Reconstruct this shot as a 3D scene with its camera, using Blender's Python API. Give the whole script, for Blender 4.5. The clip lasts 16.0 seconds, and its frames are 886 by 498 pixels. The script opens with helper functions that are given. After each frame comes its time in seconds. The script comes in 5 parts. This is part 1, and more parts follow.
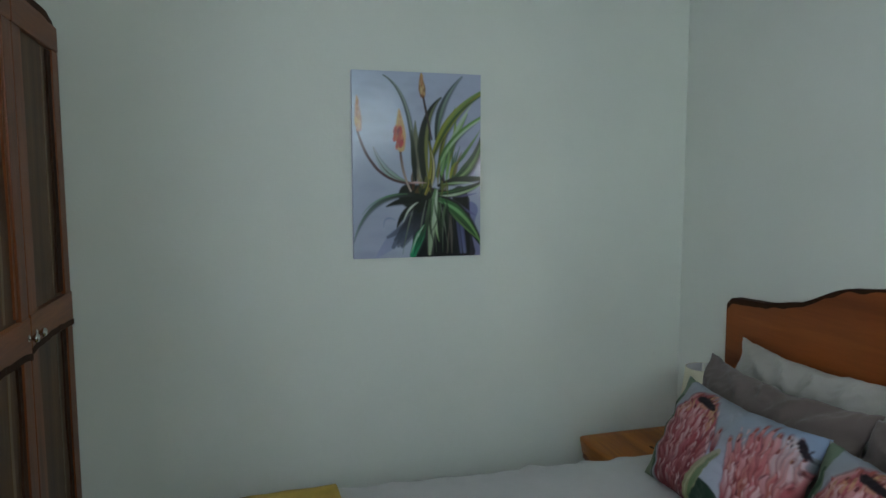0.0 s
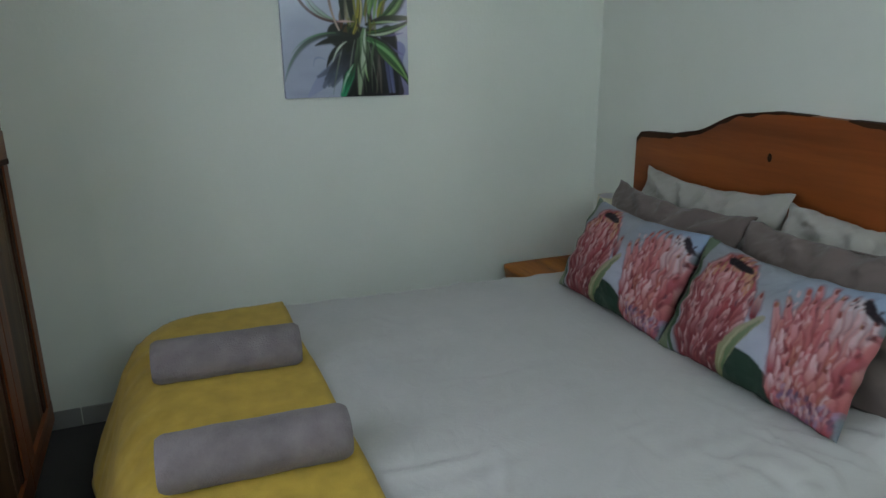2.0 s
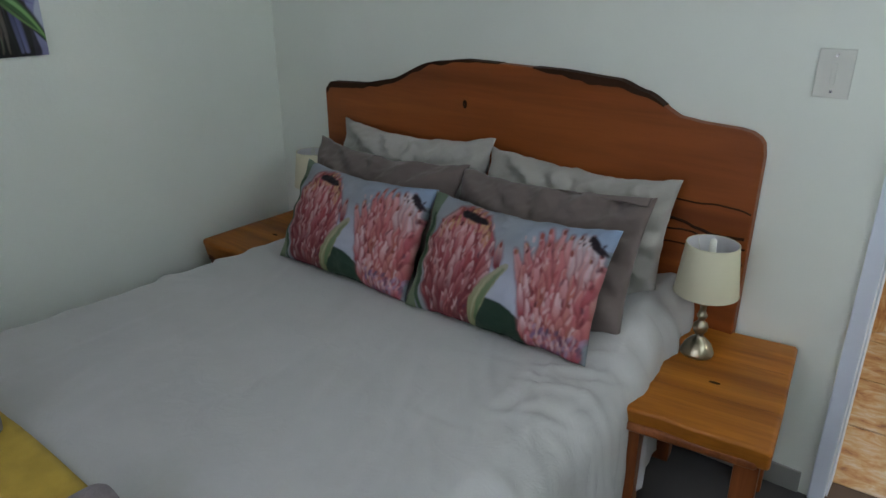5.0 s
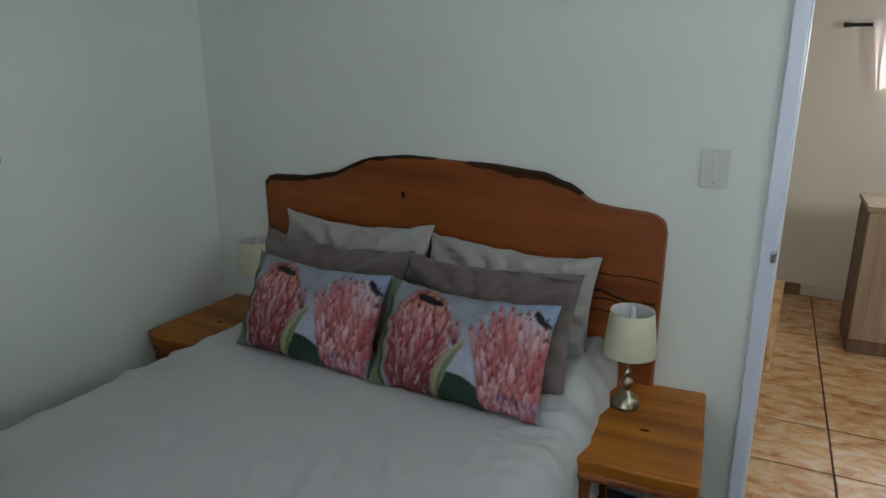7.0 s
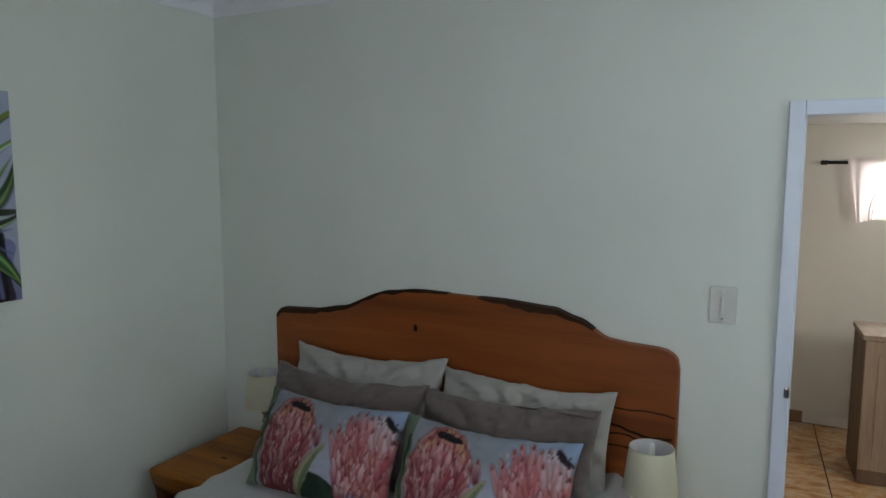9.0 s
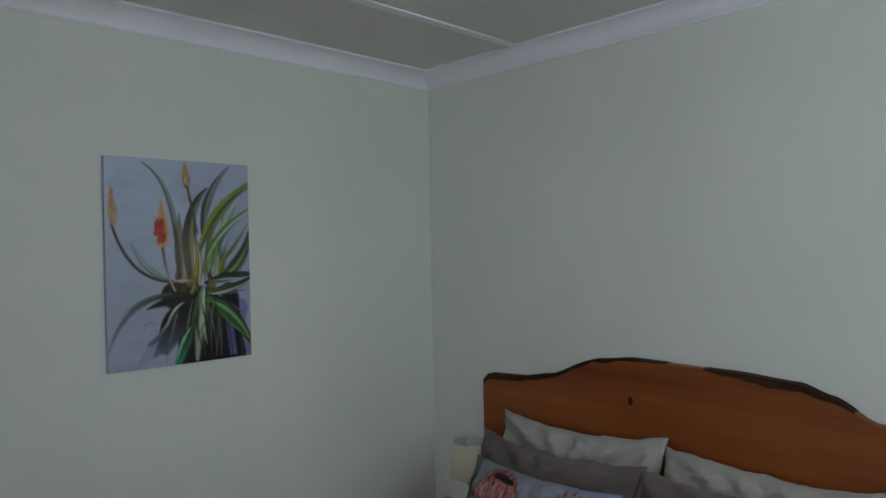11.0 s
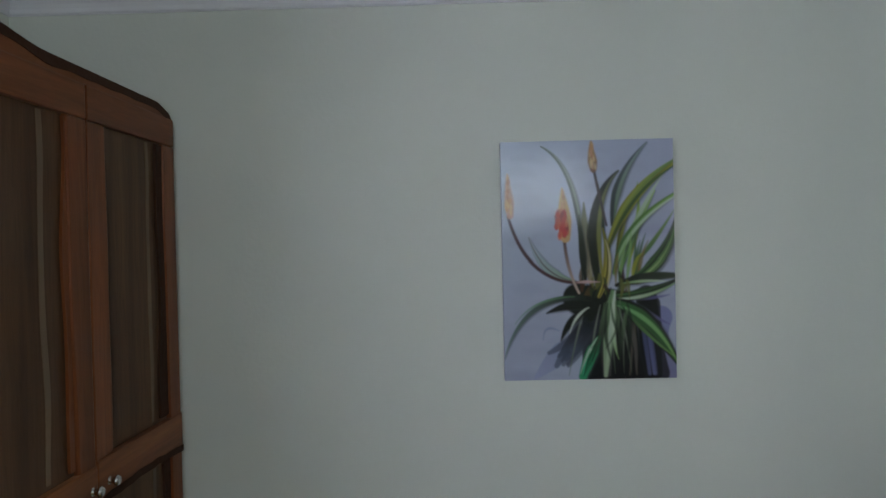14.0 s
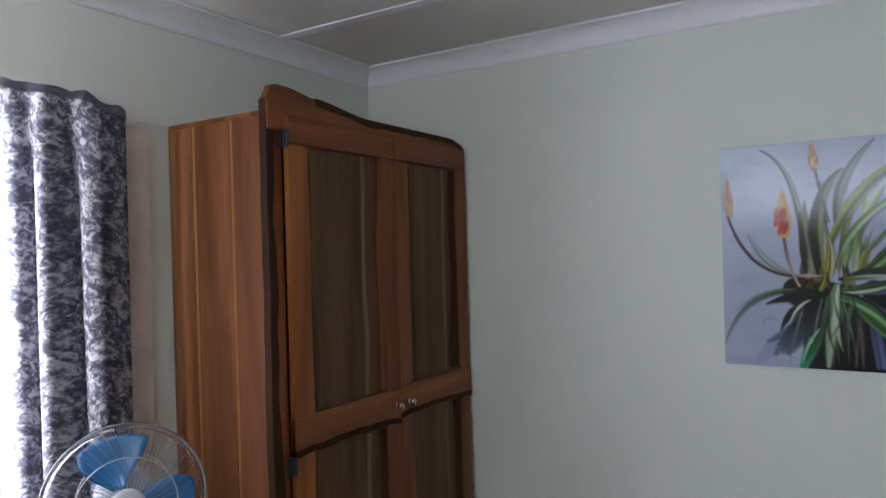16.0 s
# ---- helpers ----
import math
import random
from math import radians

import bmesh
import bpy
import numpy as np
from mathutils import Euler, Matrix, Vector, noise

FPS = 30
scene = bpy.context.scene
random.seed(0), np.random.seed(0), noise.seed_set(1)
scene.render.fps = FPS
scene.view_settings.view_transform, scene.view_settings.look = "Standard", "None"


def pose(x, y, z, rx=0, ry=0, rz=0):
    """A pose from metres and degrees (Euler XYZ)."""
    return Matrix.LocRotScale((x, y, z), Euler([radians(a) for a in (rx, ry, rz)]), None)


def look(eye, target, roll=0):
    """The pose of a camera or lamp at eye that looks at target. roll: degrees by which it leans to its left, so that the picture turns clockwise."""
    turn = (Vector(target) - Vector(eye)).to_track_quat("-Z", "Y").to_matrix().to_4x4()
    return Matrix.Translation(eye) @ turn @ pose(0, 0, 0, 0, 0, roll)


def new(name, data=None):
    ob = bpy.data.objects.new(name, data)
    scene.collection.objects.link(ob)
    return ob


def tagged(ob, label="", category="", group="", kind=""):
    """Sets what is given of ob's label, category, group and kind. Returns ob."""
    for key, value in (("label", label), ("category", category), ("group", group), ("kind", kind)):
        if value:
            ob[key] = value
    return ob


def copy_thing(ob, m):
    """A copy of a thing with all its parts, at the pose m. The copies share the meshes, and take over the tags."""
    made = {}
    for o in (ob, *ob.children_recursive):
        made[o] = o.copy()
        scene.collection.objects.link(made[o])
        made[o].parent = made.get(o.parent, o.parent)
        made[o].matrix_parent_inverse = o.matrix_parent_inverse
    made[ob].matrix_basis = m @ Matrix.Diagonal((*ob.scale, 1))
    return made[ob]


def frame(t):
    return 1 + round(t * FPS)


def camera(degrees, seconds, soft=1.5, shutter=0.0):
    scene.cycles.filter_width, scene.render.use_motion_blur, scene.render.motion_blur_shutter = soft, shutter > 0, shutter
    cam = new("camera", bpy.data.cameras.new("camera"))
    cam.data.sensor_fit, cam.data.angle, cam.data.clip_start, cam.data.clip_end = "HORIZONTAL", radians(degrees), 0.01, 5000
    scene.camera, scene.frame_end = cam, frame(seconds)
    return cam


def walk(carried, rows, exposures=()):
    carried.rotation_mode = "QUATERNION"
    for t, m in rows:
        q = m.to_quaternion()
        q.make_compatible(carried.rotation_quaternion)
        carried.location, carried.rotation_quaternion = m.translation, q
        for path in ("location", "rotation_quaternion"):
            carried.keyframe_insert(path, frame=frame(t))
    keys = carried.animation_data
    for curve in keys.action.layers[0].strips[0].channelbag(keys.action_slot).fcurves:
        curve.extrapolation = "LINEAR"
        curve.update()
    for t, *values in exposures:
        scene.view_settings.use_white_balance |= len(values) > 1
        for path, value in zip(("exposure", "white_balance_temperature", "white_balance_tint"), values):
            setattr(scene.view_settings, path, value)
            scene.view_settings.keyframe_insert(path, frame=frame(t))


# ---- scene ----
cam = camera(65.6, 16.0)
PATH = [
    (0, (2.923, -2.098, 1.683), (1.014, -1.536, 1.484), -0.1),
    (0.5, (2.986, -2.117, 1.659), (1.097, -1.506, 1.424), -0.5),
    (1, (3.051, -2.162, 1.599), (1.191, -1.498, 1.283), -0.4),
    (1.5, (3.095, -2.181, 1.581), (1.277, -1.478, 1.136), -0.5),
    (2, (3.13, -2.16, 1.547), (1.349, -1.44, 0.992), -0.45),
    (2.5, (3.147, -2.151, 1.518), (1.405, -1.414, 0.868), -0.45),
    (3, (3.159, -2.119, 1.518), (1.451, -1.373, 0.793), -0.65),
    (3.5, (3.152, -1.999, 1.513), (1.47, -1.219, 0.762), -0.8),
    (4, (3.037, -1.964, 1.506), (1.442, -1.028, 0.745), -0.7),
    (4.5, (2.886, -2.072, 1.562), (1.538, -0.808, 0.799), -0.71),
    (4.7, (2.852, -2.149, 1.59), (1.606, -0.786, 0.824), -0.4),
    (6.8, (2.762, -2.54, 1.768), (1.827, -0.881, 1.159), 0.34),
    (7, (2.77, -2.56, 1.783), (1.851, -0.878, 1.211), -0.1),
    (7.5, (2.754, -2.629, 1.795), (1.866, -0.906, 1.306), -0.24),
    (8, (2.751, -2.675, 1.831), (1.859, -0.929, 1.439), -0.33),
    (8.2, (2.741, -2.671, 1.856), (1.848, -0.918, 1.501), -0.42),
    (10.3, (2.638, -2.584, 1.835), (1.526, -0.923, 1.8), -0.8),
    (10.5, (2.661, -2.532, 1.796), (1.443, -0.946, 1.786), -1.0),
    (11, (2.647, -2.512, 1.788), (1.221, -1.109, 1.779), -1.17),
    (11.5, (2.654, -2.5, 1.761), (1.045, -1.313, 1.769), -1.17),
    (12, (2.538, -2.422, 1.754), (0.821, -1.397, 1.756), -0.96),
    (12.5, (2.261, -2.301, 1.756), (0.497, -1.359, 1.763), -0.9),
    (13, (2.151, -2.087, 1.717), (0.277, -1.389, 1.75), -1.0),
    (13.5, (2.166, -1.92, 1.779), (0.181, -1.673, 1.778), -1.0),
    (14, (2.311, -1.794, 1.828), (0.311, -1.832, 1.797), -1.3),
    (14.5, (2.408, -1.641, 1.869), (0.441, -1.999, 1.822), -1.3),
    (15, (2.53, -1.456, 1.836), (0.67, -2.188, 1.83), -1.4),
    (15.5, (2.675, -1.285, 1.82), (0.908, -2.222, 1.816), -1.4),
    (16, (2.729, -1.172, 1.806), (1.032, -2.23, 1.802), -1.6),
]
LOOKS = [
    (0, 0.36, 6550, 3), (2, 0.43, 6650, 4), (3.5, 0.42, 6720, 6), (4.7, 0.43, 6720, 8), (7, 0.15, 6720, 6), (8.2, 0.11, 6720, 6),
    (10.3, 0.07, 6700, 9), (11.5, 0.11, 6690, 10), (12.5, 0.12, 6690, 11), (13.5, 0.18, 6680, 11), (14.5, 0.46, 6650, 14), (15.5, 0.63, 6620, 16), (16, 0.66, 6600, 18),
]
walk(cam, [(t, look(eye, target, roll)) for t, eye, target, roll in PATH], LOOKS)

# ---- world and light ----
world = bpy.data.worlds.new("World")
scene.world = world
world.use_nodes = True
wn = world.node_tree
sky = wn.nodes.new("ShaderNodeTexSky")
sky.sky_type = 'NISHITA'
sky.sun_disc = False
sky.sun_elevation, sky.sun_rotation = radians(40), radians(200)
wn.links.new(sky.outputs[0], wn.nodes["Background"].inputs[0])
wn.nodes["Background"].inputs[1].default_value = 0.12


def area_lamp(name, eye, target, sx, sy, watts, colour):
    d = bpy.data.lights.new(name, 'AREA')
    d.shape, d.size, d.size_y, d.energy, d.color = 'RECTANGLE', sx, sy, watts, colour
    ob = new(name, d)
    ob.matrix_world = look(eye, target)
    return ob


sun_data = bpy.data.lights.new("sun", 'SUN')
sun_data.energy, sun_data.angle, sun_data.color = 1.2, radians(12), (1, 0.95, 0.88)
sun = new("sun", sun_data)
sun.matrix_world = look((1.5, -9, 7), (2.0, 0, 0))

# room: corner of the picture wall and the headboard wall at the origin
XE, YS, FL, CE = 4.30, -3.29, -0.04, 2.695      # east wall, south wall, floor, ceiling
WIN = (1.72, 3.2, 0.95, 2.24)                     # bedroom window: x0, x1, z0, z1
DOOR = (2.69, 3.50, 2.035)                      # clear opening in the headboard wall
N2 = 3.03                                        # far wall of the next room
WIN2 = (3.13, 3.85, 1.50, 1.90)

EWIN = (-2.40, -0.45, 1.95, 2.60)                # window in the east wall: y0, y1, z0, z1
area_lamp("east_window_daylight", (XE + 0.05, -1.425, 2.275), (0, -1.45, 1.75), 1.87, 0.58, 17, (0.775, 0.90, 1.0))
area_lamp("south_window_daylight", (2.475, YS - 0.035, 1.62), (2.475, 0, 1.62), 1.36, 1.15, 122, (0.86, 0.91, 1.0))
area_lamp("next_room_daylight", (3.49, N2 + 0.1, 1.7), (3.2, 0, 0.5), 0.7, 0.4, 9, (1.0, 0.98, 0.98))
area_lamp("next_room_side_daylight", (5.06, 0.62, 1.75), (2.6, 2.2, 0.7), 0.46, 0.46, 20, (1.0, 0.98, 0.96))


# ---- materials ----
def material(name, rough=0.6, metal=0.0, spec=0.5):
    m = bpy.data.materials.new(name)
    m.use_nodes = True
    b = m.node_tree.nodes["Principled BSDF"]
    b.inputs["Roughness"].default_value, b.inputs["Metallic"].default_value = rough, metal
    b.inputs["Specular IOR Level"].default_value = spec
    return m, m.node_tree, b


def coords(nt, scale=(1, 1, 1), kind="Object"):
    tc, mp = nt.nodes.new("ShaderNodeTexCoord"), nt.nodes.new("ShaderNodeMapping")
    nt.links.new(tc.outputs[kind], mp.inputs[0])
    mp.inputs["Scale"].default_value = scale
    return mp.outputs[0]


def noise_node(nt, vec, scale, detail=4.0, rough=0.55, dist=0.0):
    n = nt.nodes.new("ShaderNodeTexNoise")
    n.inputs["Scale"].default_value, n.inputs["Detail"].default_value = scale, detail
    n.inputs["Roughness"].default_value, n.inputs["Distortion"].default_value = rough, dist
    nt.links.new(vec, n.inputs["Vector"])
    return n.outputs["Fac"]


def ramp(nt, fac, stops):
    r = nt.nodes.new("ShaderNodeValToRGB")
    while len(r.color_ramp.elements) < len(stops):
        r.color_ramp.elements.new(0.5)
    for e, (p, c) in zip(r.color_ramp.elements, stops):
        e.position, e.color = p, (*c, 1)
    nt.links.new(fac, r.inputs[0])
    return r.outputs[0]


def mix(nt, a, b, fac, mode='MIX'):
    n = nt.nodes.new("ShaderNodeMix")
    n.data_type, n.blend_type = 'RGBA', mode
    for sock, v in ((n.inputs["Factor"], fac), (n.inputs[6], a), (n.inputs[7], b)):
        if isinstance(v, bpy.types.NodeSocket):
            nt.links.new(v, sock)
        else:
            sock.default_value = v if isinstance(v, float) else (*v, 1)
    return n.outputs[2]


def bump(nt, bsdf, height, strength, distance=0.01):
    n = nt.nodes.new("ShaderNodeBump")
    n.inputs["Strength"].default_value, n.inputs["Distance"].default_value = strength, distance
    nt.links.new(height, n.inputs["Height"])
    nt.links.new(n.outputs[0], bsdf.inputs["Normal"])


def painted(name, colour, rough=0.6, vary=0.06, relief=0.15, fine=90):
    m, nt, b = material(name, rough)
    v = coords(nt)
    big = noise_node(nt, v, 1.3, 3)
    dark = tuple(c * (1 - vary) for c in colour)
    light = tuple(min(1, c * (1 + vary)) for c in colour)
    nt.links.new(ramp(nt, big, [(0.3, dark), (0.7, light)]), b.inputs["Base Color"])
    bump(nt, b, noise_node(nt, v, fine, 3), relief, 0.003)
    return m


def wood(name, pale, mid, dark, along=2, rough=0.35, scale=1.0, bands=0.6, per_object=False):
    """Grain that runs along one local axis, with sapwood streaks."""
    m, nt, b = material(name, rough)
    sc = [7.0 * scale] * 3
    sc[along] = 0.55 * scale
    v = coords(nt, sc)
    if per_object:
        info, add = nt.nodes.new("ShaderNodeObjectInfo"), nt.nodes.new("ShaderNodeVectorMath")
        scl = nt.nodes.new("ShaderNodeVectorMath")
        scl.operation = 'SCALE'
        scl.inputs[0].default_value = (31, 17, 23)
        nt.links.new(info.outputs["Random"], scl.inputs["Scale"])
        nt.links.new(v, add.inputs[0])
        nt.links.new(scl.outputs[0], add.inputs[1])
        v = add.outputs[0]
    wide = noise_node(nt, v, 1.0, 2, 0.5, 0.6)
    grain = noise_node(nt, v, 7.0, 6, 0.6, 1.2)
    col = ramp(nt, wide, [(0.25, dark), (0.42, mid), (0.6, mid), (0.78, pale)])
    streak = ramp(nt, grain, [(0.3, (0.55, 0.5, 0.45)), (0.6, (1, 1, 1))])
    cloud = noise_node(nt, v, 0.45, 3, 0.6, 1.5)
    tone = ramp(nt, cloud, [(0.32, (0.62, 0.52, 0.46)), (0.55, (1, 1, 1)), (0.75, (1.0, 1.0, 1.0))])
    wave = nt.nodes.new("ShaderNodeTexWave")
    wave.bands_direction = 'DIAGONAL'
    wave.inputs["Scale"].default_value, wave.inputs["Distortion"].default_value = 0.55, 7.0
    wave.inputs["Detail"].default_value, wave.inputs["Detail Scale"].default_value = 3.0, 0.6
    nt.links.new(v, wave.inputs["Vector"])
    rings = ramp(nt, wave.outputs["Fac"], [(0.0, (0.50, 0.42, 0.38)), (0.3, (0.92, 0.9, 0.88)), (1.0, (1.12, 1.12, 1.12))])
    figured = mix(nt, mix(nt, col, streak, bands, 'MULTIPLY'), rings, 0.7 * bands, 'MULTIPLY')
    nt.links.new(mix(nt, figured, tone, 0.85, 'MULTIPLY'), b.inputs["Base Color"])
    bump(nt, b, grain, 0.12, 0.004)
    return m


def cloth(name, colour, rough=0.9, weave=700, vary=0.1, relief=0.3, sheen=0.2, blotch=5.0, crumple=0.0):
    m, nt, b = material(name, rough, spec=0.2)
    v = coords(nt)
    big = noise_node(nt, v, blotch, 4)
    dark, light = tuple(c * (1 - vary) for c in colour), tuple(min(1, c * (1 + vary)) for c in colour)
    nt.links.new(ramp(nt, big, [(0.3, dark), (0.7, light)]), b.inputs["Base Color"])
    b.inputs["Sheen Weight"].default_value = sheen
    bump(nt, b, noise_node(nt, v, weave, 2), relief, 0.002)
    if crumple:
        soft = nt.nodes.new("ShaderNodeBump")
        soft.inputs["Strength"].default_value, soft.inputs["Distance"].default_value = crumple, 0.012
        nt.links.new(noise_node(nt, v, 11.0, 5, 0.6, 1.6), soft.inputs["Height"])
        nt.links.new(soft.outputs[0], b.inputs["Normal"].links[0].from_node.inputs["Normal"])
    return m


def print_material(name, rough=0.8, relief=0.15, weave=500, spec=0.3):
    """Cloth or canvas with the pattern that the mesh carries."""
    m, nt, b = material(name, rough, spec=spec)
    at = nt.nodes.new("ShaderNodeVertexColor")
    at.layer_name = "print"
    nt.links.new(at.outputs[0], b.inputs["Base Color"])
    bump(nt, b, noise_node(nt, coords(nt), weave, 2), relief, 0.002)
    return m


def metal(name, colour, rough):
    m, nt, b = material(name, rough, 1.0)
    n = noise_node(nt, coords(nt), 40, 4)
    nt.links.new(ramp(nt, n, [(0.3, tuple(c * 0.8 for c in colour)), (0.7, colour)]), b.inputs["Base Color"])
    return m


def glass(name, tint=(1, 1, 1), rough=0.0):
    m, nt, b = material(name, rough)
    b.inputs["Transmission Weight"].default_value = 1.0
    b.inputs["IOR"].default_value = 1.45
    b.inputs["Base Color"].default_value = (*tint, 1)
    return m


M_WALL = painted("cream_wall_paint", (0.68, 0.715, 0.645), 0.55, 0.035, 0.25, 60)
M_WALL2 = painted("warm_wall_paint", (0.75, 0.725, 0.66), 0.6, 0.04, 0.25, 60)
M_CEIL = painted("ceiling_board_paint", (0.66, 0.64, 0.585), 0.7, 0.05, 0.1)
M_COVE = painted("white_coving_paint", (0.78, 0.79, 0.81), 0.5, 0.03, 0.08)
M_FRAME = painted("pale_blue_grey_frame_paint", (0.66, 0.71, 0.79), 0.35, 0.05, 0.1, 30)
M_CARPET = painted("dark_floor_covering", (0.045, 0.042, 0.042), 0.85, 0.3, 0.6, 250)
M_SKIRT = painted("grey_marbled_tile", (0.23, 0.23, 0.215), 0.3, 0.35, 0.1, 30)
M_SKIRT2 = painted("brown_tile", (0.24, 0.13, 0.075), 0.35, 0.25, 0.1, 30)
M_HEAD = wood("oiled_headboard_wood", (0.37, 0.108, 0.022), (0.265, 0.070, 0.015), (0.165, 0.038, 0.009), 0, 0.45, 1.1, 0.24)
M_HEAD.node_tree.nodes["Principled BSDF"].inputs["Specular IOR Level"].default_value = 0.3
M_BARK = painted("dark_bark_edge", (0.045, 0.020, 0.011), 0.7, 0.5, 0.9, 45)
M_BARK.node_tree.nodes["Principled BSDF"].inputs["Specular IOR Level"].default_value = 0.1
M_STAND = wood("honey_nightstand_wood", (0.56, 0.235, 0.030), (0.44, 0.155, 0.017), (0.20, 0.058, 0.009), 0, 0.48, 0.9, 0.65)
M_STAND.node_tree.nodes["Principled BSDF"].inputs["Specular IOR Level"].default_value = 0.3
M_WRED = wood("red_brown_frame_wood", (0.371, 0.133, 0.042), (0.226, 0.070, 0.022), (0.099, 0.030, 0.012), 2, 0.38, 1.1, 0.6, True)
M_WRAIL = wood("red_brown_rail_wood", (0.371, 0.133, 0.042), (0.232, 0.074, 0.024), (0.116, 0.036, 0.014), 0, 0.38, 1.1, 0.6, True)
M_WHONEY = wood("honey_stile_wood", (0.46, 0.19, 0.045), (0.33, 0.115, 0.028), (0.18, 0.058, 0.015), 2, 0.38, 1.0, 0.5)
M_WPANEL = wood("olive_brown_panel_wood", (0.191, 0.095, 0.037), (0.116, 0.055, 0.023), (0.052, 0.023, 0.012), 2, 0.45, 1.0, 0.7, True)
M_WSIDE = wood("striped_side_plank_wood", (0.41, 0.180, 0.068), (0.275, 0.108, 0.041), (0.125, 0.046, 0.019), 2, 0.45, 0.8, 0.6, True)
M_SAP = wood("pale_sapwood", (0.56, 0.31, 0.10), (0.47, 0.23, 0.065), (0.34, 0.14, 0.04), 2, 0.42, 1.0, 0.5)
for _m in (M_WRED, M_WRAIL, M_WHONEY, M_WPANEL, M_WSIDE, M_SAP):
    _m.node_tree.nodes["Principled BSDF"].inputs["Specular IOR Level"].default_value = 0.22
M_SHEET = cloth("pale_grey_bed_linen", (0.435, 0.435, 0.425), 0.9, 600, 0.04, 0.15, crumple=0.22)
M_PILLOW = cloth("stone_grey_pillow_linen", (0.35, 0.338, 0.308), 0.9, 600, 0.05, 0.2, crumple=0.35)
M_BROWN = cloth("taupe_pillow_linen", (0.135, 0.107, 0.098), 0.9, 600, 0.06, 0.2, crumple=0.25)
M_THROW = cloth("mustard_plush", (0.43, 0.295, 0.045), 0.95, 300, 0.13, 0.5, 0.08, 16.0)
M_TOWEL = cloth("grey_terry_towelling", (0.16, 0.14, 0.143), 0.98, 200, 0.2, 1.0, 0.12, 14.0)
M_PRINT = print_material("printed_cushion_cloth")
M_ART = print_material("painted_canvas", 0.35, 0.10, 220, 0.10)
_c = M_ART.node_tree.nodes["Principled BSDF"].inputs
_c["Coat Weight"].default_value, _c["Coat Roughness"].default_value, _c["Coat IOR"].default_value = 0.6, 0.13, 1.5
M_CANVAS = painted("canvas_edge", (0.42, 0.44, 0.55), 0.7)
M_LINING = cloth("pinkish_beige_lining", (0.62, 0.55, 0.48), 0.9, 300, 0.12, 0.3, 0.05, 9.0)
M_SHADE = cloth("cream_lamp_shade", (0.59, 0.565, 0.41), 0.85, 800, 0.03, 0.1, 0.0)
M_LINER = painted("pale_shade_lining", (0.62, 0.62, 0.63), 0.5)
M_BRASS = metal("antique_brass", (0.34, 0.30, 0.215), 0.30)
M_STEEL = metal("brushed_steel", (0.62, 0.62, 0.6), 0.25)
M_IRON = painted("black_iron", (0.02, 0.02, 0.022), 0.5, 0.2, 0.3, 60)
M_SWITCH = painted("white_switch_plastic", (0.57, 0.58, 0.52), 0.35, 0.02, 0.02)
M_PLASTIC = glass("clear_grille_plastic", (0.9, 0.93, 0.95), 0.15)
M_WIRE = metal("chrome_wire", (0.50, 0.52, 0.55), 0.3)
M_BLADE, _nt, _b = material("blue_translucent_blade", 0.25)
_b.inputs["Base Color"].default_value = (0.02, 0.17, 0.38, 1)
_b.inputs["Transmission Weight"].default_value = 0.35
M_CAGEWIRE = painted("grey_cage_wire", (0.14, 0.145, 0.16), 0.4)
M_FAN = painted("pale_grey_fan_plastic", (0.5, 0.52, 0.55), 0.4, 0.03, 0.03)
M_PANE = glass("window_glass")
M_CAB = wood("limed_cabinet_wood", (0.42, 0.33, 0.24), (0.33, 0.25, 0.18), (0.24, 0.18, 0.13), 2, 0.6, 1.2, 0.4)
M_CABSIDE = wood("brown_cabinet_side_wood", (0.22, 0.14, 0.09), (0.16, 0.10, 0.065), (0.10, 0.065, 0.042), 2, 0.6, 1.2, 0.4)
M_GROUT = painted("dark_grout", (0.10, 0.065, 0.045), 0.9)


def curtain_material():
    """Dark woven damask in blue-grey and silver that lets daylight through."""
    m, nt, b = material("patterned_curtain_cloth", 0.75, spec=0.2)
    v = coords(nt, (1.35, 2.8, 1), "UV")
    swirl = noise_node(nt, v, 14.0, 2, 0.5, 1.6)
    leaf = noise_node(nt, v, 36.0, 3, 0.55, 1.5)
    both = mix(nt, swirl, leaf, 0.5)
    col = ramp(nt, both, [(0.42, (0.038, 0.042, 0.058)), (0.50, (0.085, 0.092, 0.12)), (0.55, (0.19, 0.19, 0.22)), (0.61, (0.34, 0.335, 0.36)), (0.68, (0.14, 0.145, 0.18))])
    nt.links.new(col, b.inputs["Base Color"])
    tr, mx = nt.nodes.new("ShaderNodeBsdfTranslucent"), nt.nodes.new("ShaderNodeMixShader")
    through_col = ramp(nt, both, [(0.42, (0.10, 0.105, 0.13)), (0.50, (0.24, 0.245, 0.29)), (0.58, (0.60, 0.60, 0.63))])
    nt.links.new(through_col, tr.inputs[0])
    mx.inputs[0].default_value = 0.55
    nt.links.new(b.outputs[0], mx.inputs[1])
    nt.links.new(tr.outputs[0], mx.inputs[2])
    nt.links.new(mx.outputs[0], nt.nodes["Material Output"].inputs[0])
    return m


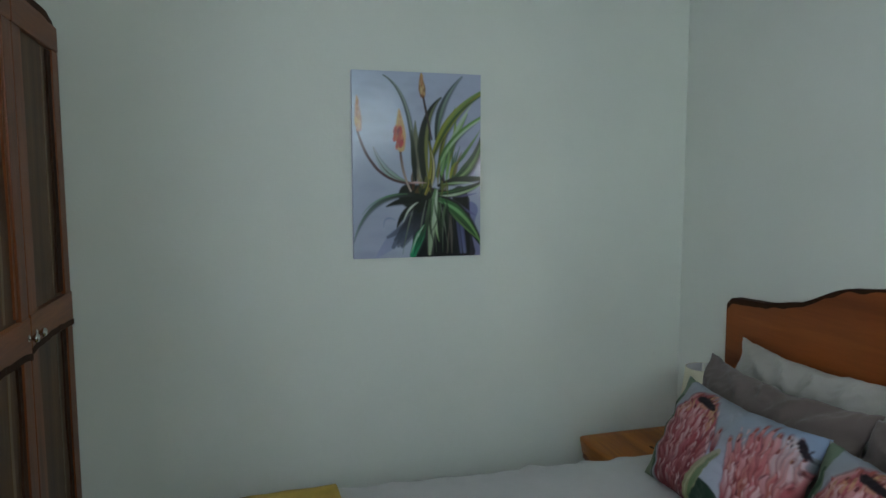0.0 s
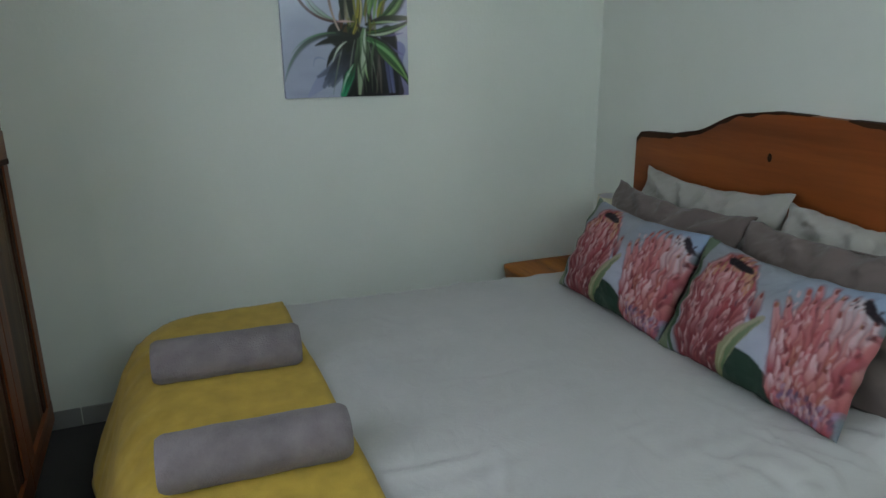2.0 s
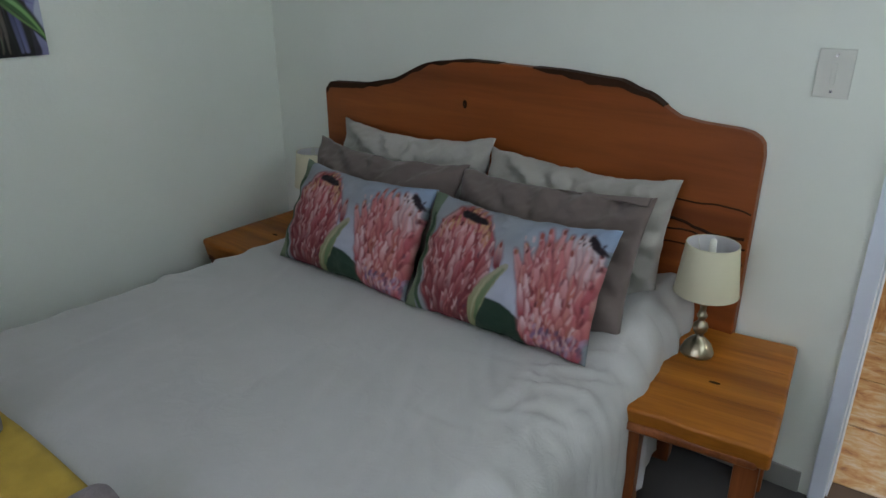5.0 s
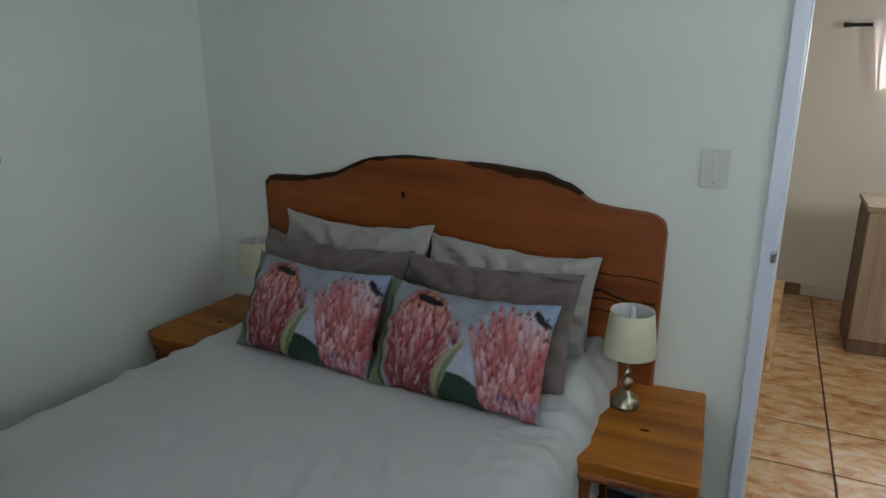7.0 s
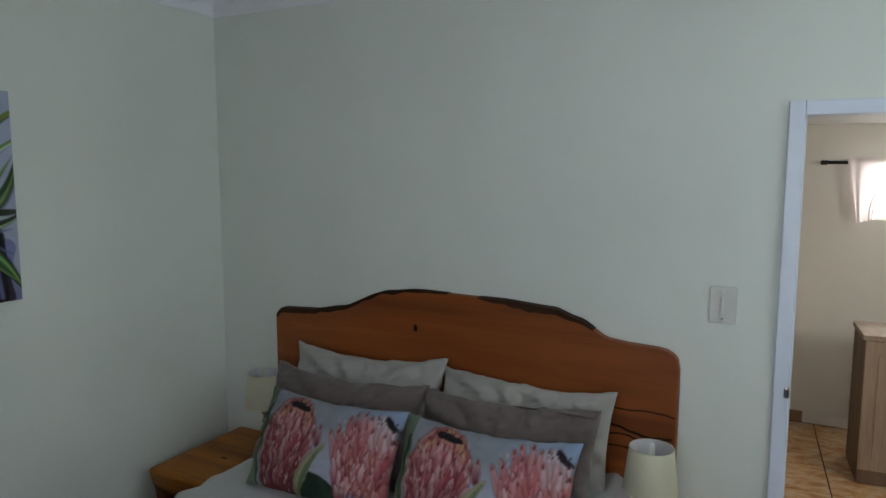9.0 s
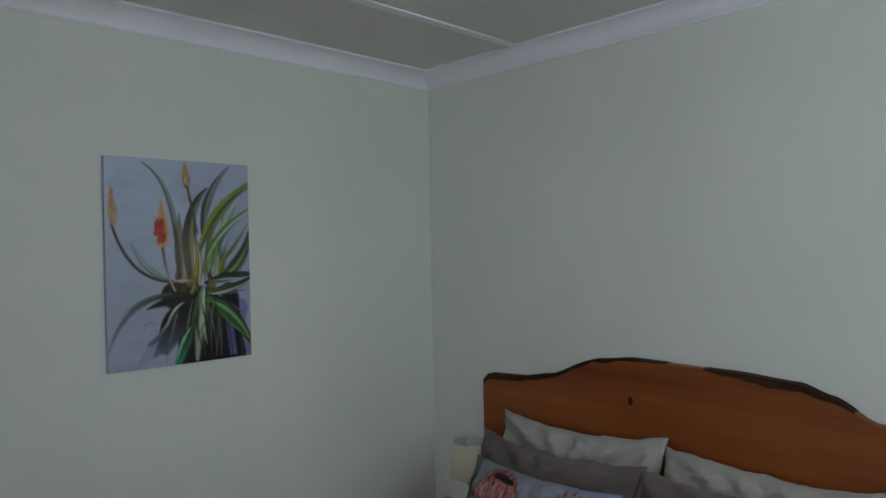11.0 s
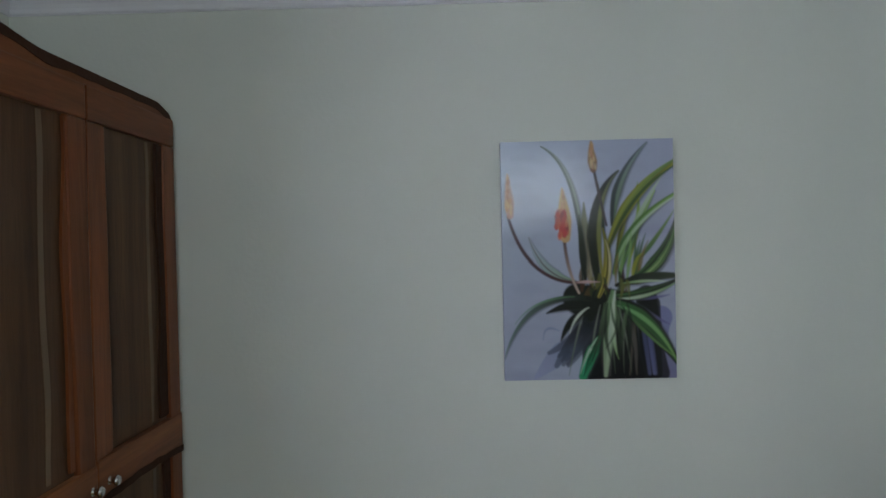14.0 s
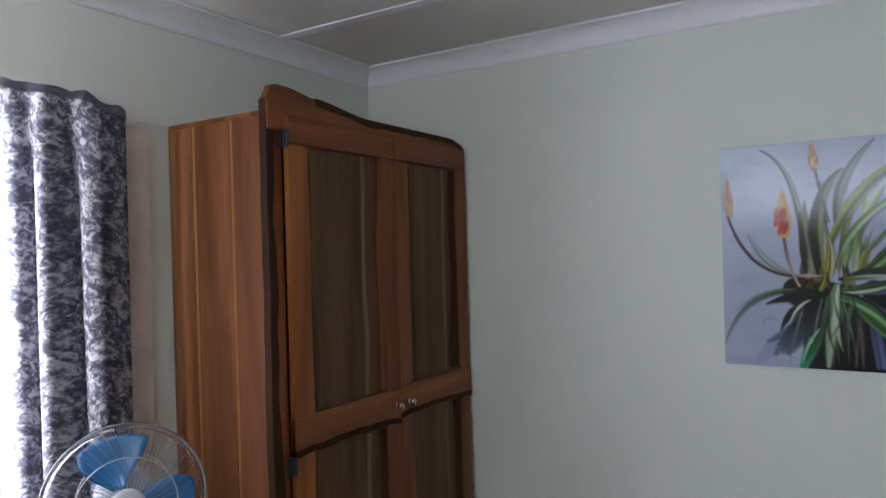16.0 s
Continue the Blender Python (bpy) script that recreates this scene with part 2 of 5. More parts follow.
def sheer_material():
    m, nt, b = material("white_sheer_cloth", 0.9)
    b.inputs["Base Color"].default_value = (0.75, 0.68, 0.68, 1)
    tr, mx = nt.nodes.new("ShaderNodeBsdfTranslucent"), nt.nodes.new("ShaderNodeMixShader")
    tr.inputs[0].default_value = (0.8, 0.72, 0.72, 1)
    nt.links.new(b.outputs[0], mx.inputs[1])
    nt.links.new(tr.outputs[0], mx.inputs[2])
    nt.links.new(mx.outputs[0], nt.nodes["Material Output"].inputs[0])
    return m


def tile_material():
    """Glazed terracotta tile with pale and rusty clouds, each tile its own."""
    m, nt, b = material("glazed_terracotta_tile", 0.36, spec=0.35)
    info, add = nt.nodes.new("ShaderNodeObjectInfo"), nt.nodes.new("ShaderNodeVectorMath")
    comb = nt.nodes.new("ShaderNodeVectorMath")
    comb.operation = 'SCALE'
    comb.inputs[0].default_value = (37, 19, 11)
    nt.links.new(info.outputs["Random"], comb.inputs["Scale"])
    nt.links.new(coords(nt, (1.0, 1.9, 1)), add.inputs[0])
    nt.links.new(comb.outputs[0], add.inputs[1])
    n = noise_node(nt, add.outputs[0], 8.0, 8, 0.68, 0.5)
    col = ramp(nt, n, [(0.32, (0.24, 0.095, 0.042)), (0.42, (0.44, 0.215, 0.085)), (0.50, (0.52, 0.315, 0.14)), (0.58, (0.57, 0.42, 0.27)), (0.68, (0.62, 0.52, 0.42))])
    nt.links.new(col, b.inputs["Base Color"])
    bump(nt, b, n, 0.08, 0.004)
    return m


M_CURTAIN, M_SHEER, M_TILE = curtain_material(), sheer_material(), tile_material()


# ---- mesh helpers ----
def mesh_of(name, bm, mat, smooth=False):
    me = bpy.data.meshes.new(name)
    bm.normal_update()
    bm.to_mesh(me)
    bm.free()
    for mt in (mat if isinstance(mat, (list, tuple)) else [mat]):
        me.materials.append(mt)
    if smooth:
        me.polygons.foreach_set("use_smooth", [True] * len(me.polygons))
    return me


def part(name, bm, mat, parent, label="", smooth=False):
    ob = new(name, mesh_of(name, bm, mat, smooth))
    ob.parent = parent
    if label:
        ob["label"] = label
    return ob


def thing(name, at, label, category, group="", kind=""):
    ob = new(name)
    ob.empty_display_size = 0.1
    ob.matrix_world = at if isinstance(at, Matrix) else Matrix.Translation(at)
    return tagged(ob, label, category, group, kind)


def box(x0, x1, y0, y1, z0, z1, bevel=0.0, segs=2, bm=None):
    own = bmesh.new()
    bmesh.ops.create_cube(own, size=1.0)
    for v in own.verts:
        v.co = Vector(((x0 + x1) / 2 + v.co.x * (x1 - x0), (y0 + y1) / 2 + v.co.y * (y1 - y0), (z0 + z1) / 2 + v.co.z * (z1 - z0)))
    if bevel:
        bmesh.ops.bevel(own, geom=own.edges[:], offset=bevel, segments=segs, profile=0.6, affect='EDGES')
    if bm is None:
        return own
    tmp = bpy.data.meshes.new("tmp")
    own.to_mesh(tmp)
    own.free()
    bm.from_mesh(tmp)
    bpy.data.meshes.remove(tmp)
    return bm


def lathe(profile, steps=40, bm=None):
    """Turned form round z from (radius, height) pairs."""
    bm = bm or bmesh.new()
    rings = []
    for r, z in profile:
        rings.append([bm.verts.new((r * math.cos(2 * math.pi * k / steps), r * math.sin(2 * math.pi * k / steps), z)) for k in range(steps)])
    for a, b in zip(rings, rings[1:]):
        for k in range(steps):
            bm.faces.new((a[k], a[(k + 1) % steps], b[(k + 1) % steps], b[k]))
    return bm


def tube(points, radius, steps=8, bm=None):
    """A round bar along points."""
    bm = bm or bmesh.new()
    pts = [Vector(p) for p in points]
    rings = []
    for i, p in enumerate(pts):
        d = (pts[min(i + 1, len(pts) - 1)] - pts[max(i - 1, 0)]).normalized()
        side = d.orthogonal().normalized() if not rings else (last - d * last.dot(d)).normalized()
        last = side
        up = d.cross(side)
        rings.append([bm.verts.new(p + radius * (side * math.cos(2 * math.pi * k / steps) + up * math.sin(2 * math.pi * k / steps))) for k in range(steps)])
    for a, b in zip(rings, rings[1:]):
        for k in range(steps):
            bm.faces.new((a[k], a[(k + 1) % steps], b[(k + 1) % steps], b[k]))
    if len(pts) > 1:
        bm.faces.new(rings[0][::-1])
        bm.faces.new(rings[-1])
    return bm


def prism(outline, y0, y1, bevel=0.0):
    """A board cut to an outline in x and z, from y0 to y1."""
    bm = bmesh.new()
    front = [bm.verts.new((x, y0, z)) for x, z in outline]
    back = [bm.verts.new((x, y1, z)) for x, z in outline]
    bm.faces.new(front)
    bm.faces.new(back[::-1])
    n = len(outline)
    for k in range(n):
        bm.faces.new((front[(k + 1) % n], front[k], back[k], back[(k + 1) % n]))
    bmesh.ops.recalc_face_normals(bm, faces=bm.faces[:])
    if bevel:
        edges = [e for e in bm.edges if abs(e.verts[0].co.y - e.verts[1].co.y) < 1e-6]
        bmesh.ops.bevel(bm, geom=edges, offset=bevel, segments=2, profile=0.6, affect='EDGES')
    return bm


def grid_mesh(nu, nv, place, uv=True, closed=False):
    """A sheet of nu x nv cells; place(u, v) gives the point."""
    bm = bmesh.new()
    lay = bm.loops.layers.uv.new("UVMap") if uv else None
    vs = [[bm.verts.new(place(i / nu, j / nv)) for i in range(nu + 1)] for j in range(nv + 1)]
    for j in range(nv):
        for i in range(nu):
            f = bm.faces.new((vs[j][i], vs[j][i + 1], vs[j + 1][i + 1], vs[j + 1][i]))
            if uv:
                for lp, (a, b) in zip(f.loops, ((i, j), (i + 1, j), (i + 1, j + 1), (i, j + 1))):
                    lp[lay].uv = (a / nu, b / nv)
    return bm


def setting(name, bm, mat, label, category, smooth=False):
    return tagged(new(name, mesh_of(name, bm, mat, smooth)), label, category, kind="structure")


# ---- printed patterns ----
class Print:
    """A small painter: soft tapered strokes on a field of colours, u to the right and v down, both 0 to 1."""

    def __init__(self, w, h, aspect, rgb):
        self.w, self.h, self.aspect = w, h, aspect
        self.img = np.ones((h, w, 3)) * np.array(rgb)
        self.u, self.v = np.meshgrid(np.linspace(0, 1, w), np.linspace(0, 1, h))

    def blend(self, mask, rgb):
        self.img += (np.array(rgb) - self.img) * mask[..., None]

    def stroke(self, a, b, c, wide, rgb, tip=None, start=0.3, end=0.1, soft=0.006, alpha=1.0):
        """A leaf-like stroke from a, bent by b, to c."""
        pad = wide + 0.03
        us, vs = zip(a, b, c)
        i0, i1 = [int(np.clip(k * self.w, 0, self.w)) for k in (min(us) - pad, max(us) + pad)]
        j0, j1 = [int(np.clip(k * self.h, 0, self.h)) for k in (min(vs) - pad, max(vs) + pad)]
        if i1 <= i0 or j1 <= j0:
            return
        u, v = self.u[j0:j1, i0:i1], self.v[j0:j1, i0:i1]
        best, along = np.full(u.shape, 9.0), np.zeros(u.shape)
        span = math.hypot(c[0] - a[0], c[1] - a[1]) + math.hypot(b[0] - a[0], b[1] - a[1])
        for s in np.linspace(0, 1, int(min(160, max(14, span * 260)))):
            p = [(1 - s) ** 2 * a[k] + 2 * s * (1 - s) * b[k] + s * s * c[k] for k in (0, 1)]
            shape = start + (1 - start) * min(1, s / 0.35) if s < 0.35 else 1 - (1 - end) * ((s - 0.35) / 0.65) ** 1.6
            d = np.hypot(u - p[0], (v - p[1]) * self.aspect) - wide * 0.5 * shape
            hit = d < best
            best, along = np.where(hit, d, best), np.where(hit, s, along)
        mask = np.clip(0.5 - best / soft, 0, 1) * alpha
        tip = rgb if tip is None else tip
        col = np.array(rgb) + (np.array(tip) - np.array(rgb)) * along[..., None]
        self.img[j0:j1, i0:i1] += (col - self.img[j0:j1, i0:i1]) * mask[..., None]

    def onto(self, me, uv_of):
        """Writes the colours to a mesh; uv_of gives (u, v) arrays for its corners' points."""
        layer = me.color_attributes.new("print", 'FLOAT_COLOR', 'POINT')
        co = np.empty(len(me.vertices) * 3)
        me.vertices.foreach_get("co", co)
        u, v = uv_of(co.reshape(-1, 3))
        i = np.clip((u * (self.w - 1)).round().astype(int), 0, self.w - 1)
        j = np.clip((v * (self.h - 1)).round().astype(int), 0, self.h - 1)
        rgba = np.ones((len(u), 4))
        rgba[:, :3] = np.clip(self.img[j, i], 0, 1)
        layer.data.foreach_set("color", rgba.ravel())


# ---- setting ----
T = 0.14  # wall thickness


def wall_run(bm, axis, lo, hi, face, back, z0, z1, hole=None):
    """A wall along x or y from lo to hi between face and back, with one opening (a, b, z0, z1)."""
    def add(a, b, c, d):
        if b - a > 1e-4 and d - c > 1e-4:
            f, g = min(face, back), max(face, back)
            box(a, b, f, g, c, d, bm=bm) if axis == "x" else box(f, g, a, b, c, d, bm=bm)
    if hole is None:
        add(lo, hi, z0, z1)
    else:
        a, b, c, d = hole
        add(lo, a, z0, z1), add(b, hi, z0, z1), add(a, b, z0, c), add(a, b, d, z1)
    return bm


TOP = CE + 0.1
setting("wall_west", wall_run(bmesh.new(), "y", YS - T, T, 0, -T, FL, TOP), M_WALL, "plain cream painted plaster wall with a picture", "wall")
setting("wall_north", wall_run(bmesh.new(), "x", 0, XE, 0, T, FL, TOP, (DOOR[0] - 0.05, DOOR[1] + 0.05, FL, 2.085)), M_WALL, "cream painted plaster wall behind the headboard, with a doorway", "wall")
setting("wall_south", wall_run(bmesh.new(), "x", 0, XE, YS, YS - T, FL, TOP, WIN), M_WALL, "cream painted plaster wall with a curtained window", "wall")
setting("wall_east", wall_run(bmesh.new(), "y", YS - T, T, XE, XE + T, FL, TOP, EWIN), M_WALL, "cream painted plaster wall with a window", "wall")
setting("floor", box(-T, XE + T, YS - T, 0.02, FL - 0.1, FL), M_CARPET, "dark grey floor of the bedroom", "floor")
setting("ceiling", box(-T, XE + T, YS - T, T, CE, CE + 0.08), M_CEIL, "painted flat board ceiling with cover strips", "ceiling")


def cover_strip(x):
    bm = box(x - 0.022, x + 0.022, YS + 0.07, -0.07, CE - 0.008, CE - 0.0005, 0.003)
    setting("ceiling_trim", bm, M_COVE, "white painted cover strip on a ceiling joint", "trim")


for x in (0.655, 1.855, 3.055):
    cover_strip(x)


def coving():
    """A concave cornice swept round the four walls."""
    prof = [(0.0, -0.085), (0.006, -0.085)]
    for k in range(9):
        a = k / 8 * math.pi / 2
        prof.append((0.078 - 0.068 * math.cos(a), -0.078 + 0.068 * math.sin(a)))
    prof += [(0.082, -0.008), (0.082, 0.0)]
    bm = bmesh.new()
    rings = []
    for sx, sy, cx, cy in ((1, -1, 0, 0), (-1, -1, XE, 0), (-1, 1, XE, YS), (1, 1, 0, YS)):
        rings.append([bm.verts.new((cx + sx * d, cy + sy * d, CE + h)) for d, h in prof])
    for a, b in zip(rings, rings[1:] + rings[:1]):
        for k in range(len(prof) - 1):
            bm.faces.new((a[k], a[k + 1], b[k + 1], b[k]))
    bmesh.ops.recalc_face_normals(bm, faces=bm.faces[:])
    setting("coving_trim", bm, M_COVE, "white moulded coving between walls and ceiling", "trim")


coving()


def skirting(name, x0, x1, y0, y1, mat, label):
    setting(name, box(x0, x1, y0, y1, FL, FL + 0.085, 0.002, 1), mat, label, "baseboard")


y = YS
while y < -0.02:
    skirting("baseboard", 0, 0.009, y + 0.002, min(y + 0.33, -0.01), M_SKIRT, "grey marbled tile skirting along the wall")
    y += 0.332
x = 0.01
while x < 2.5:
    skirting("baseboard", x, min(x + 0.33, 2.61), -0.009, 0, M_SKIRT, "grey marbled tile skirting along the wall")
    x += 0.332


def door_frame():
    """Pressed-steel frame wrapped round the doorway."""
    fr = thing("door_1", (0, 0, 0), "pale blue-grey painted steel door frame, doorway open", "door frame", kind="structure")
    for name, x0, x1 in (("jamb", DOOR[0] - 0.049, DOOR[0]), ("jamb", DOOR[1], DOOR[1] + 0.049)):
        part(name, box(x0, x1, -0.016, T + 0.016, FL, DOOR[2] + 0.049, 0.004), M_FRAME, fr)
    part("head_jamb", box(DOOR[0] + 0.0005, DOOR[1] - 0.0005, -0.016, T + 0.016, DOOR[2], DOOR[2] + 0.0485, 0.004), M_FRAME, fr)
    for x0, x1 in ((DOOR[0] + 0.0005, DOOR[0] + 0.006), (DOOR[1] - 0.014, DOOR[1] - 0.0005)):
        part("door_stop", box(x0, x1, 0.035, T - 0.005, FL, DOOR[2] - 0.001, 0.002), M_FRAME, fr)
    part("strike_plate", box(DOOR[0] - 0.016, DOOR[0] + 0.003, -0.0205, 0.02, 1.05, 1.092, 0.008, 3), M_STEEL, fr, "dull steel strike plate")
    return fr


door_frame()


def light_switch():
    sw = thing("light_switch", (2.461, 0, 1.363), "white plastic wall switch plate with one rocker", "light switch")
    part("plate", box(-0.047, 0.047, -0.009, -0.0005, -0.068, 0.068, 0.003), M_SWITCH, sw)
    part("rocker", box(-0.006, 0.006, -0.015, -0.0085, -0.03, 0.03, 0.002), M_SWITCH, sw)
    for z in (-0.05, 0.05):
        part("screw", box(-0.004, 0.004, -0.0105, -0.0085, z - 0.004, z + 0.004, 0.001, 1), M_STEEL, sw)


light_switch()


def bedroom_window():
    w = thing("window_1", (0, 0, 0), "steel-framed bedroom window with clear panes", "window", kind="structure")
    x0, x1, z0, z1 = WIN
    ya, yb = YS - 0.09, YS - 0.05
    for a, b in ((x0, x0 + 0.04), ((x0 + x1) / 2 - 0.02, (x0 + x1) / 2 + 0.02), (x1 - 0.04, x1)):
        part("window_frame", box(a, b, ya, yb, z0, z1, 0.004, 1), M_FRAME, w)
    for a, b in ((z0, z0 + 0.04), (z1 - 0.04, z1)):
        part("window_frame", box(x0 + 0.041, x1 - 0.041, ya + 0.001, yb - 0.001, a, b, 0.004, 1), M_FRAME, w)
    for a, b in ((x0 + 0.041, (x0 + x1) / 2 - 0.021), ((x0 + x1) / 2 + 0.021, x1 - 0.041)):
        p = part("pane", box(a, b, YS - 0.072, YS - 0.068, z0 + 0.041, z1 - 0.041), M_PANE, w)
        p.visible_shadow = False
    part("window_sill", box(x0, x1, YS - 0.05, YS + 0.015, z0 - 0.03, z0 - 0.001, 0.004), M_WALL, w)


bedroom_window()


def east_window():
    w = thing("window_3", (0, 0, 0), "plain window in the wall across from the bed", "window", kind="structure")
    y0, y1, z0, z1 = EWIN
    for a, b in ((y0, y0 + 0.04), ((y0 + y1) / 2 - 0.02, (y0 + y1) / 2 + 0.02), (y1 - 0.04, y1)):
        part("window_frame", box(XE + 0.06, XE + 0.1, a, b, z0, z1, 0.004, 1), M_FRAME, w)
    for a, b in ((z0, z0 + 0.04), (z1 - 0.04, z1)):
        part("window_frame", box(XE + 0.061, XE + 0.099, y0 + 0.041, y1 - 0.041, a, b, 0.004, 1), M_FRAME, w)
    for a, b in ((y0 + 0.041, (y0 + y1) / 2 - 0.021), ((y0 + y1) / 2 + 0.021, y1 - 0.041)):
        p = part("pane", box(XE + 0.078, XE + 0.082, a, b, z0 + 0.041, z1 - 0.041), M_PANE, w)
        p.visible_shadow = False


east_window()

# ---- next room ----
X2A, X2B, CE2 = 1.2, 5.0, 2.17
setting("wall_hall_north", wall_run(bmesh.new(), "x", X2A, X2B, N2, N2 + T, FL, CE2 + 0.1, WIN2), M_WALL2, "warm cream wall of the next room with a small high window", "wall")
setting("wall_hall_west", wall_run(bmesh.new(), "y", T, N2 + T, X2A, X2A - T, FL, CE2 + 0.1), M_WALL2, "plain warm cream wall of the next room", "wall")
setting("wall_hall_east", wall_run(bmesh.new(), "y", T, N2 + T, X2B, X2B + T, FL, CE2 + 0.1, (0.36, 0.88, 1.49, 2.01)), M_WALL2, "warm cream wall of the next room with an open window", "wall")
setting("wall_hall_south", wall_run(bmesh.new(), "x", XE, X2B, 0, T, FL, CE2 + 0.1), M_WALL2, "plain warm cream wall of the next room", "wall")
setting("ceiling_hall", box(X2A - T, X2B + T, T + 0.001, N2 + T, CE2, CE2 + 0.08), M_COVE, "white flat ceiling of the next room", "ceiling")
for k in range(7):
    skirting("baseboard_hall", X2A + k * 0.532, X2A + k * 0.532 + 0.529, N2 - 0.01, N2, M_SKIRT2 if k < 3 else M_WALL2, "brown tile skirting at the foot of the wall")


# ---- bedroom furniture ----
def smooth_curve(keys, n):
    """Points along keys (x, z) with eased steps between them."""
    out = []
    for k in range(n + 1):
        x = keys[0][0] + (keys[-1][0] - keys[0][0]) * k / n
        for (xa, za), (xb, zb) in zip(keys, keys[1:]):
            if x <= xb + 1e-9:
                s = (x - xa) / (xb - xa)
                s = s * s * (3 - 2 * s) * 0.6 + s * 0.4
                out.append((x, za + (zb - za) * s))
                break
    return out


BX0, BX1, BY1, BZ = 0.525, 2.225, -2.31, 0.60   # bed: sides, foot, top of the duvet


def make_bed():
    bed = thing("bed", (0, 0, FL), "double bed with a live-edge wooden headboard against the wall", "bed")
    keys = [(0.40, 1.135), (0.44, 1.17), (0.62, 1.178), (0.78, 1.205), (1.04, 1.30), (1.2, 1.318), (1.6, 1.312), (1.83, 1.297), (1.93, 1.265), (2.06, 1.197), (2.14, 1.188), (2.24, 1.184), (2.275, 1.178), (2.30, 1.166), (2.316, 1.150), (2.323, 1.13), (2.325, 1.105)]
    top = [(x, z - FL) for x, z in smooth_curve(keys, 260)]
    outline = [(2.322, 0.45), (0.402, 0.45)] + top
    hb = part("headboard", prism(outline, -0.05, -0.004, 0.006), M_HEAD, bed, "orange-brown oiled plank headboard with a wavy live edge")
    for lo, hi, depth, full in ((0.405, 1.36, 0.024, True), (1.50, 2.0, 0.026, False)):
        edge = [p for p in top if lo <= p[0] <= hi]
        n = len(edge) - 1
        low = [(x, z - depth * ((1 - 0.9 * (k / n) ** 1.5) if full else (0.06 + 0.94 * math.sin(math.pi * min(1, (k + 1.0) / (n + 2))) ** 0.8)) - 0.012 * noise.noise(Vector((x * 17, 0, 3))) * math.sin(math.pi * k / n)) for k, (x, z) in enumerate(edge)]
        up = [(x, z + 0.0015) for x, z in edge]
        part("bark_edge", prism(low[::-1] + up, -0.0515, -0.006), M_BARK, hb, "dark bark strip left on the live edge")
    knot = lathe([(0.001, 0.0018), (0.008, 0.0018), (0.013, 0.0)], 16)
    bmesh.ops.rotate(knot, verts=knot.verts[:], cent=(0, 0, 0), matrix=Matrix.Rotation(radians(90), 3, 'X'))
    bmesh.ops.scale(knot, verts=knot.verts[:], vec=(0.8, 1, 1.3))
    bmesh.ops.translate(knot, verts=knot.verts[:], vec=(1.2, -0.05, 1.149 - FL))
    part("knot", knot, M_BARK, hb, "dark knot in the plank")
    for z, x0, x1, r in ((0.955, 1.90, 2.318, 0.0032), (0.865, 1.98, 2.31, 0.0055), (0.835, 2.02, 2.318, 0.0035), (0.79, 1.95, 2.318, 0.003)):
        crack = tube([(x0 + (x1 - x0) * s, -0.0503, z - FL - 0.035 * s + 0.008 * math.sin(9 * s + 20 * z) + 0.004 * noise.noise(Vector((s * 9, z * 7, 0)))) for s in [k / 24 for k in range(25)]], r, 6)
        part("crack", crack, M_BARK, hb, "dark drying crack in the plank")
    part("base", box(BX0 + 0.05, BX1 - 0.05, BY1 + 0.06, -0.06, 0.12, 0.36, 0.02), M_BROWN, bed, "dark fabric bed base")
    part("mattress", box(BX0 + 0.03, BX1 - 0.03, BY1 + 0.04, -0.055, 0.362, BZ - FL - 0.05, 0.06, 4), M_PILLOW, bed, "pale mattress under the bedding", True)
    for x in (BX0 + 0.12, BX1 - 0.12):
        for yy in (BY1 + 0.14, -0.2):
            part("leg", box(x - 0.03, x + 0.03, yy - 0.03, yy + 0.03, 0, 0.119, 0.006), M_BARK, bed)
    return bed


make_bed()


_rng = random.Random(21)
CREASES = []
for _k in range(13):
    _a = radians(_rng.gauss(102, 9))
    _x = _rng.uniform(0.85, 2.12)
    CREASES.append((_x, _rng.uniform(-1.65, -0.95), math.cos(_a), math.sin(_a), _rng.uniform(0.22, 0.55), _rng.uniform(0.014, 0.026), _rng.uniform(0.003, 0.0065) * (1.0 if _x > 1.5 else 0.45), _rng.uniform(-0.35, 0.35)))
for _k in range(12):
    _a = radians(_rng.gauss(60, 40))
    CREASES.append((_rng.uniform(0.7, 2.1), _rng.uniform(-1.7, -0.6), math.cos(_a), math.sin(_a), _rng.uniform(0.08, 0.2), _rng.uniform(0.010, 0.018), _rng.uniform(0.001, 0.003), _rng.uniform(-0.6, 0.6)))
for _k in range(9):
    _a = radians(_rng.uniform(-10, 75))
    CREASES.append((2.10 + _rng.uniform(-0.05, 0.1), -0.72 + _rng.uniform(-0.28, 0.15), math.cos(_a), math.sin(_a), _rng.uniform(0.10, 0.2), _rng.uniform(0.010, 0.015), _rng.uniform(0.004, 0.0075), _rng.uniform(-1, 1)))


for _k in range(26):
    _a = radians(_rng.gauss(106, 13))
    CREASES.append((_rng.uniform(1.80, 2.22), _rng.uniform(-1.75, -0.62), math.cos(_a), math.sin(_a), _rng.uniform(0.10, 0.26), _rng.uniform(0.009, 0.016), _rng.uniform(0.003, 0.006), _rng.uniform(-0.7, 0.7)))
for _k in range(16):
    _a = radians(_rng.gauss(108, 11))
    CREASES.append((_rng.uniform(0.9, 1.8), _rng.uniform(-1.75, -0.85), math.cos(_a), math.sin(_a), _rng.uniform(0.12, 0.35), _rng.uniform(0.010, 0.016), _rng.uniform(0.001, 0.0026), _rng.uniform(-0.4, 0.4)))


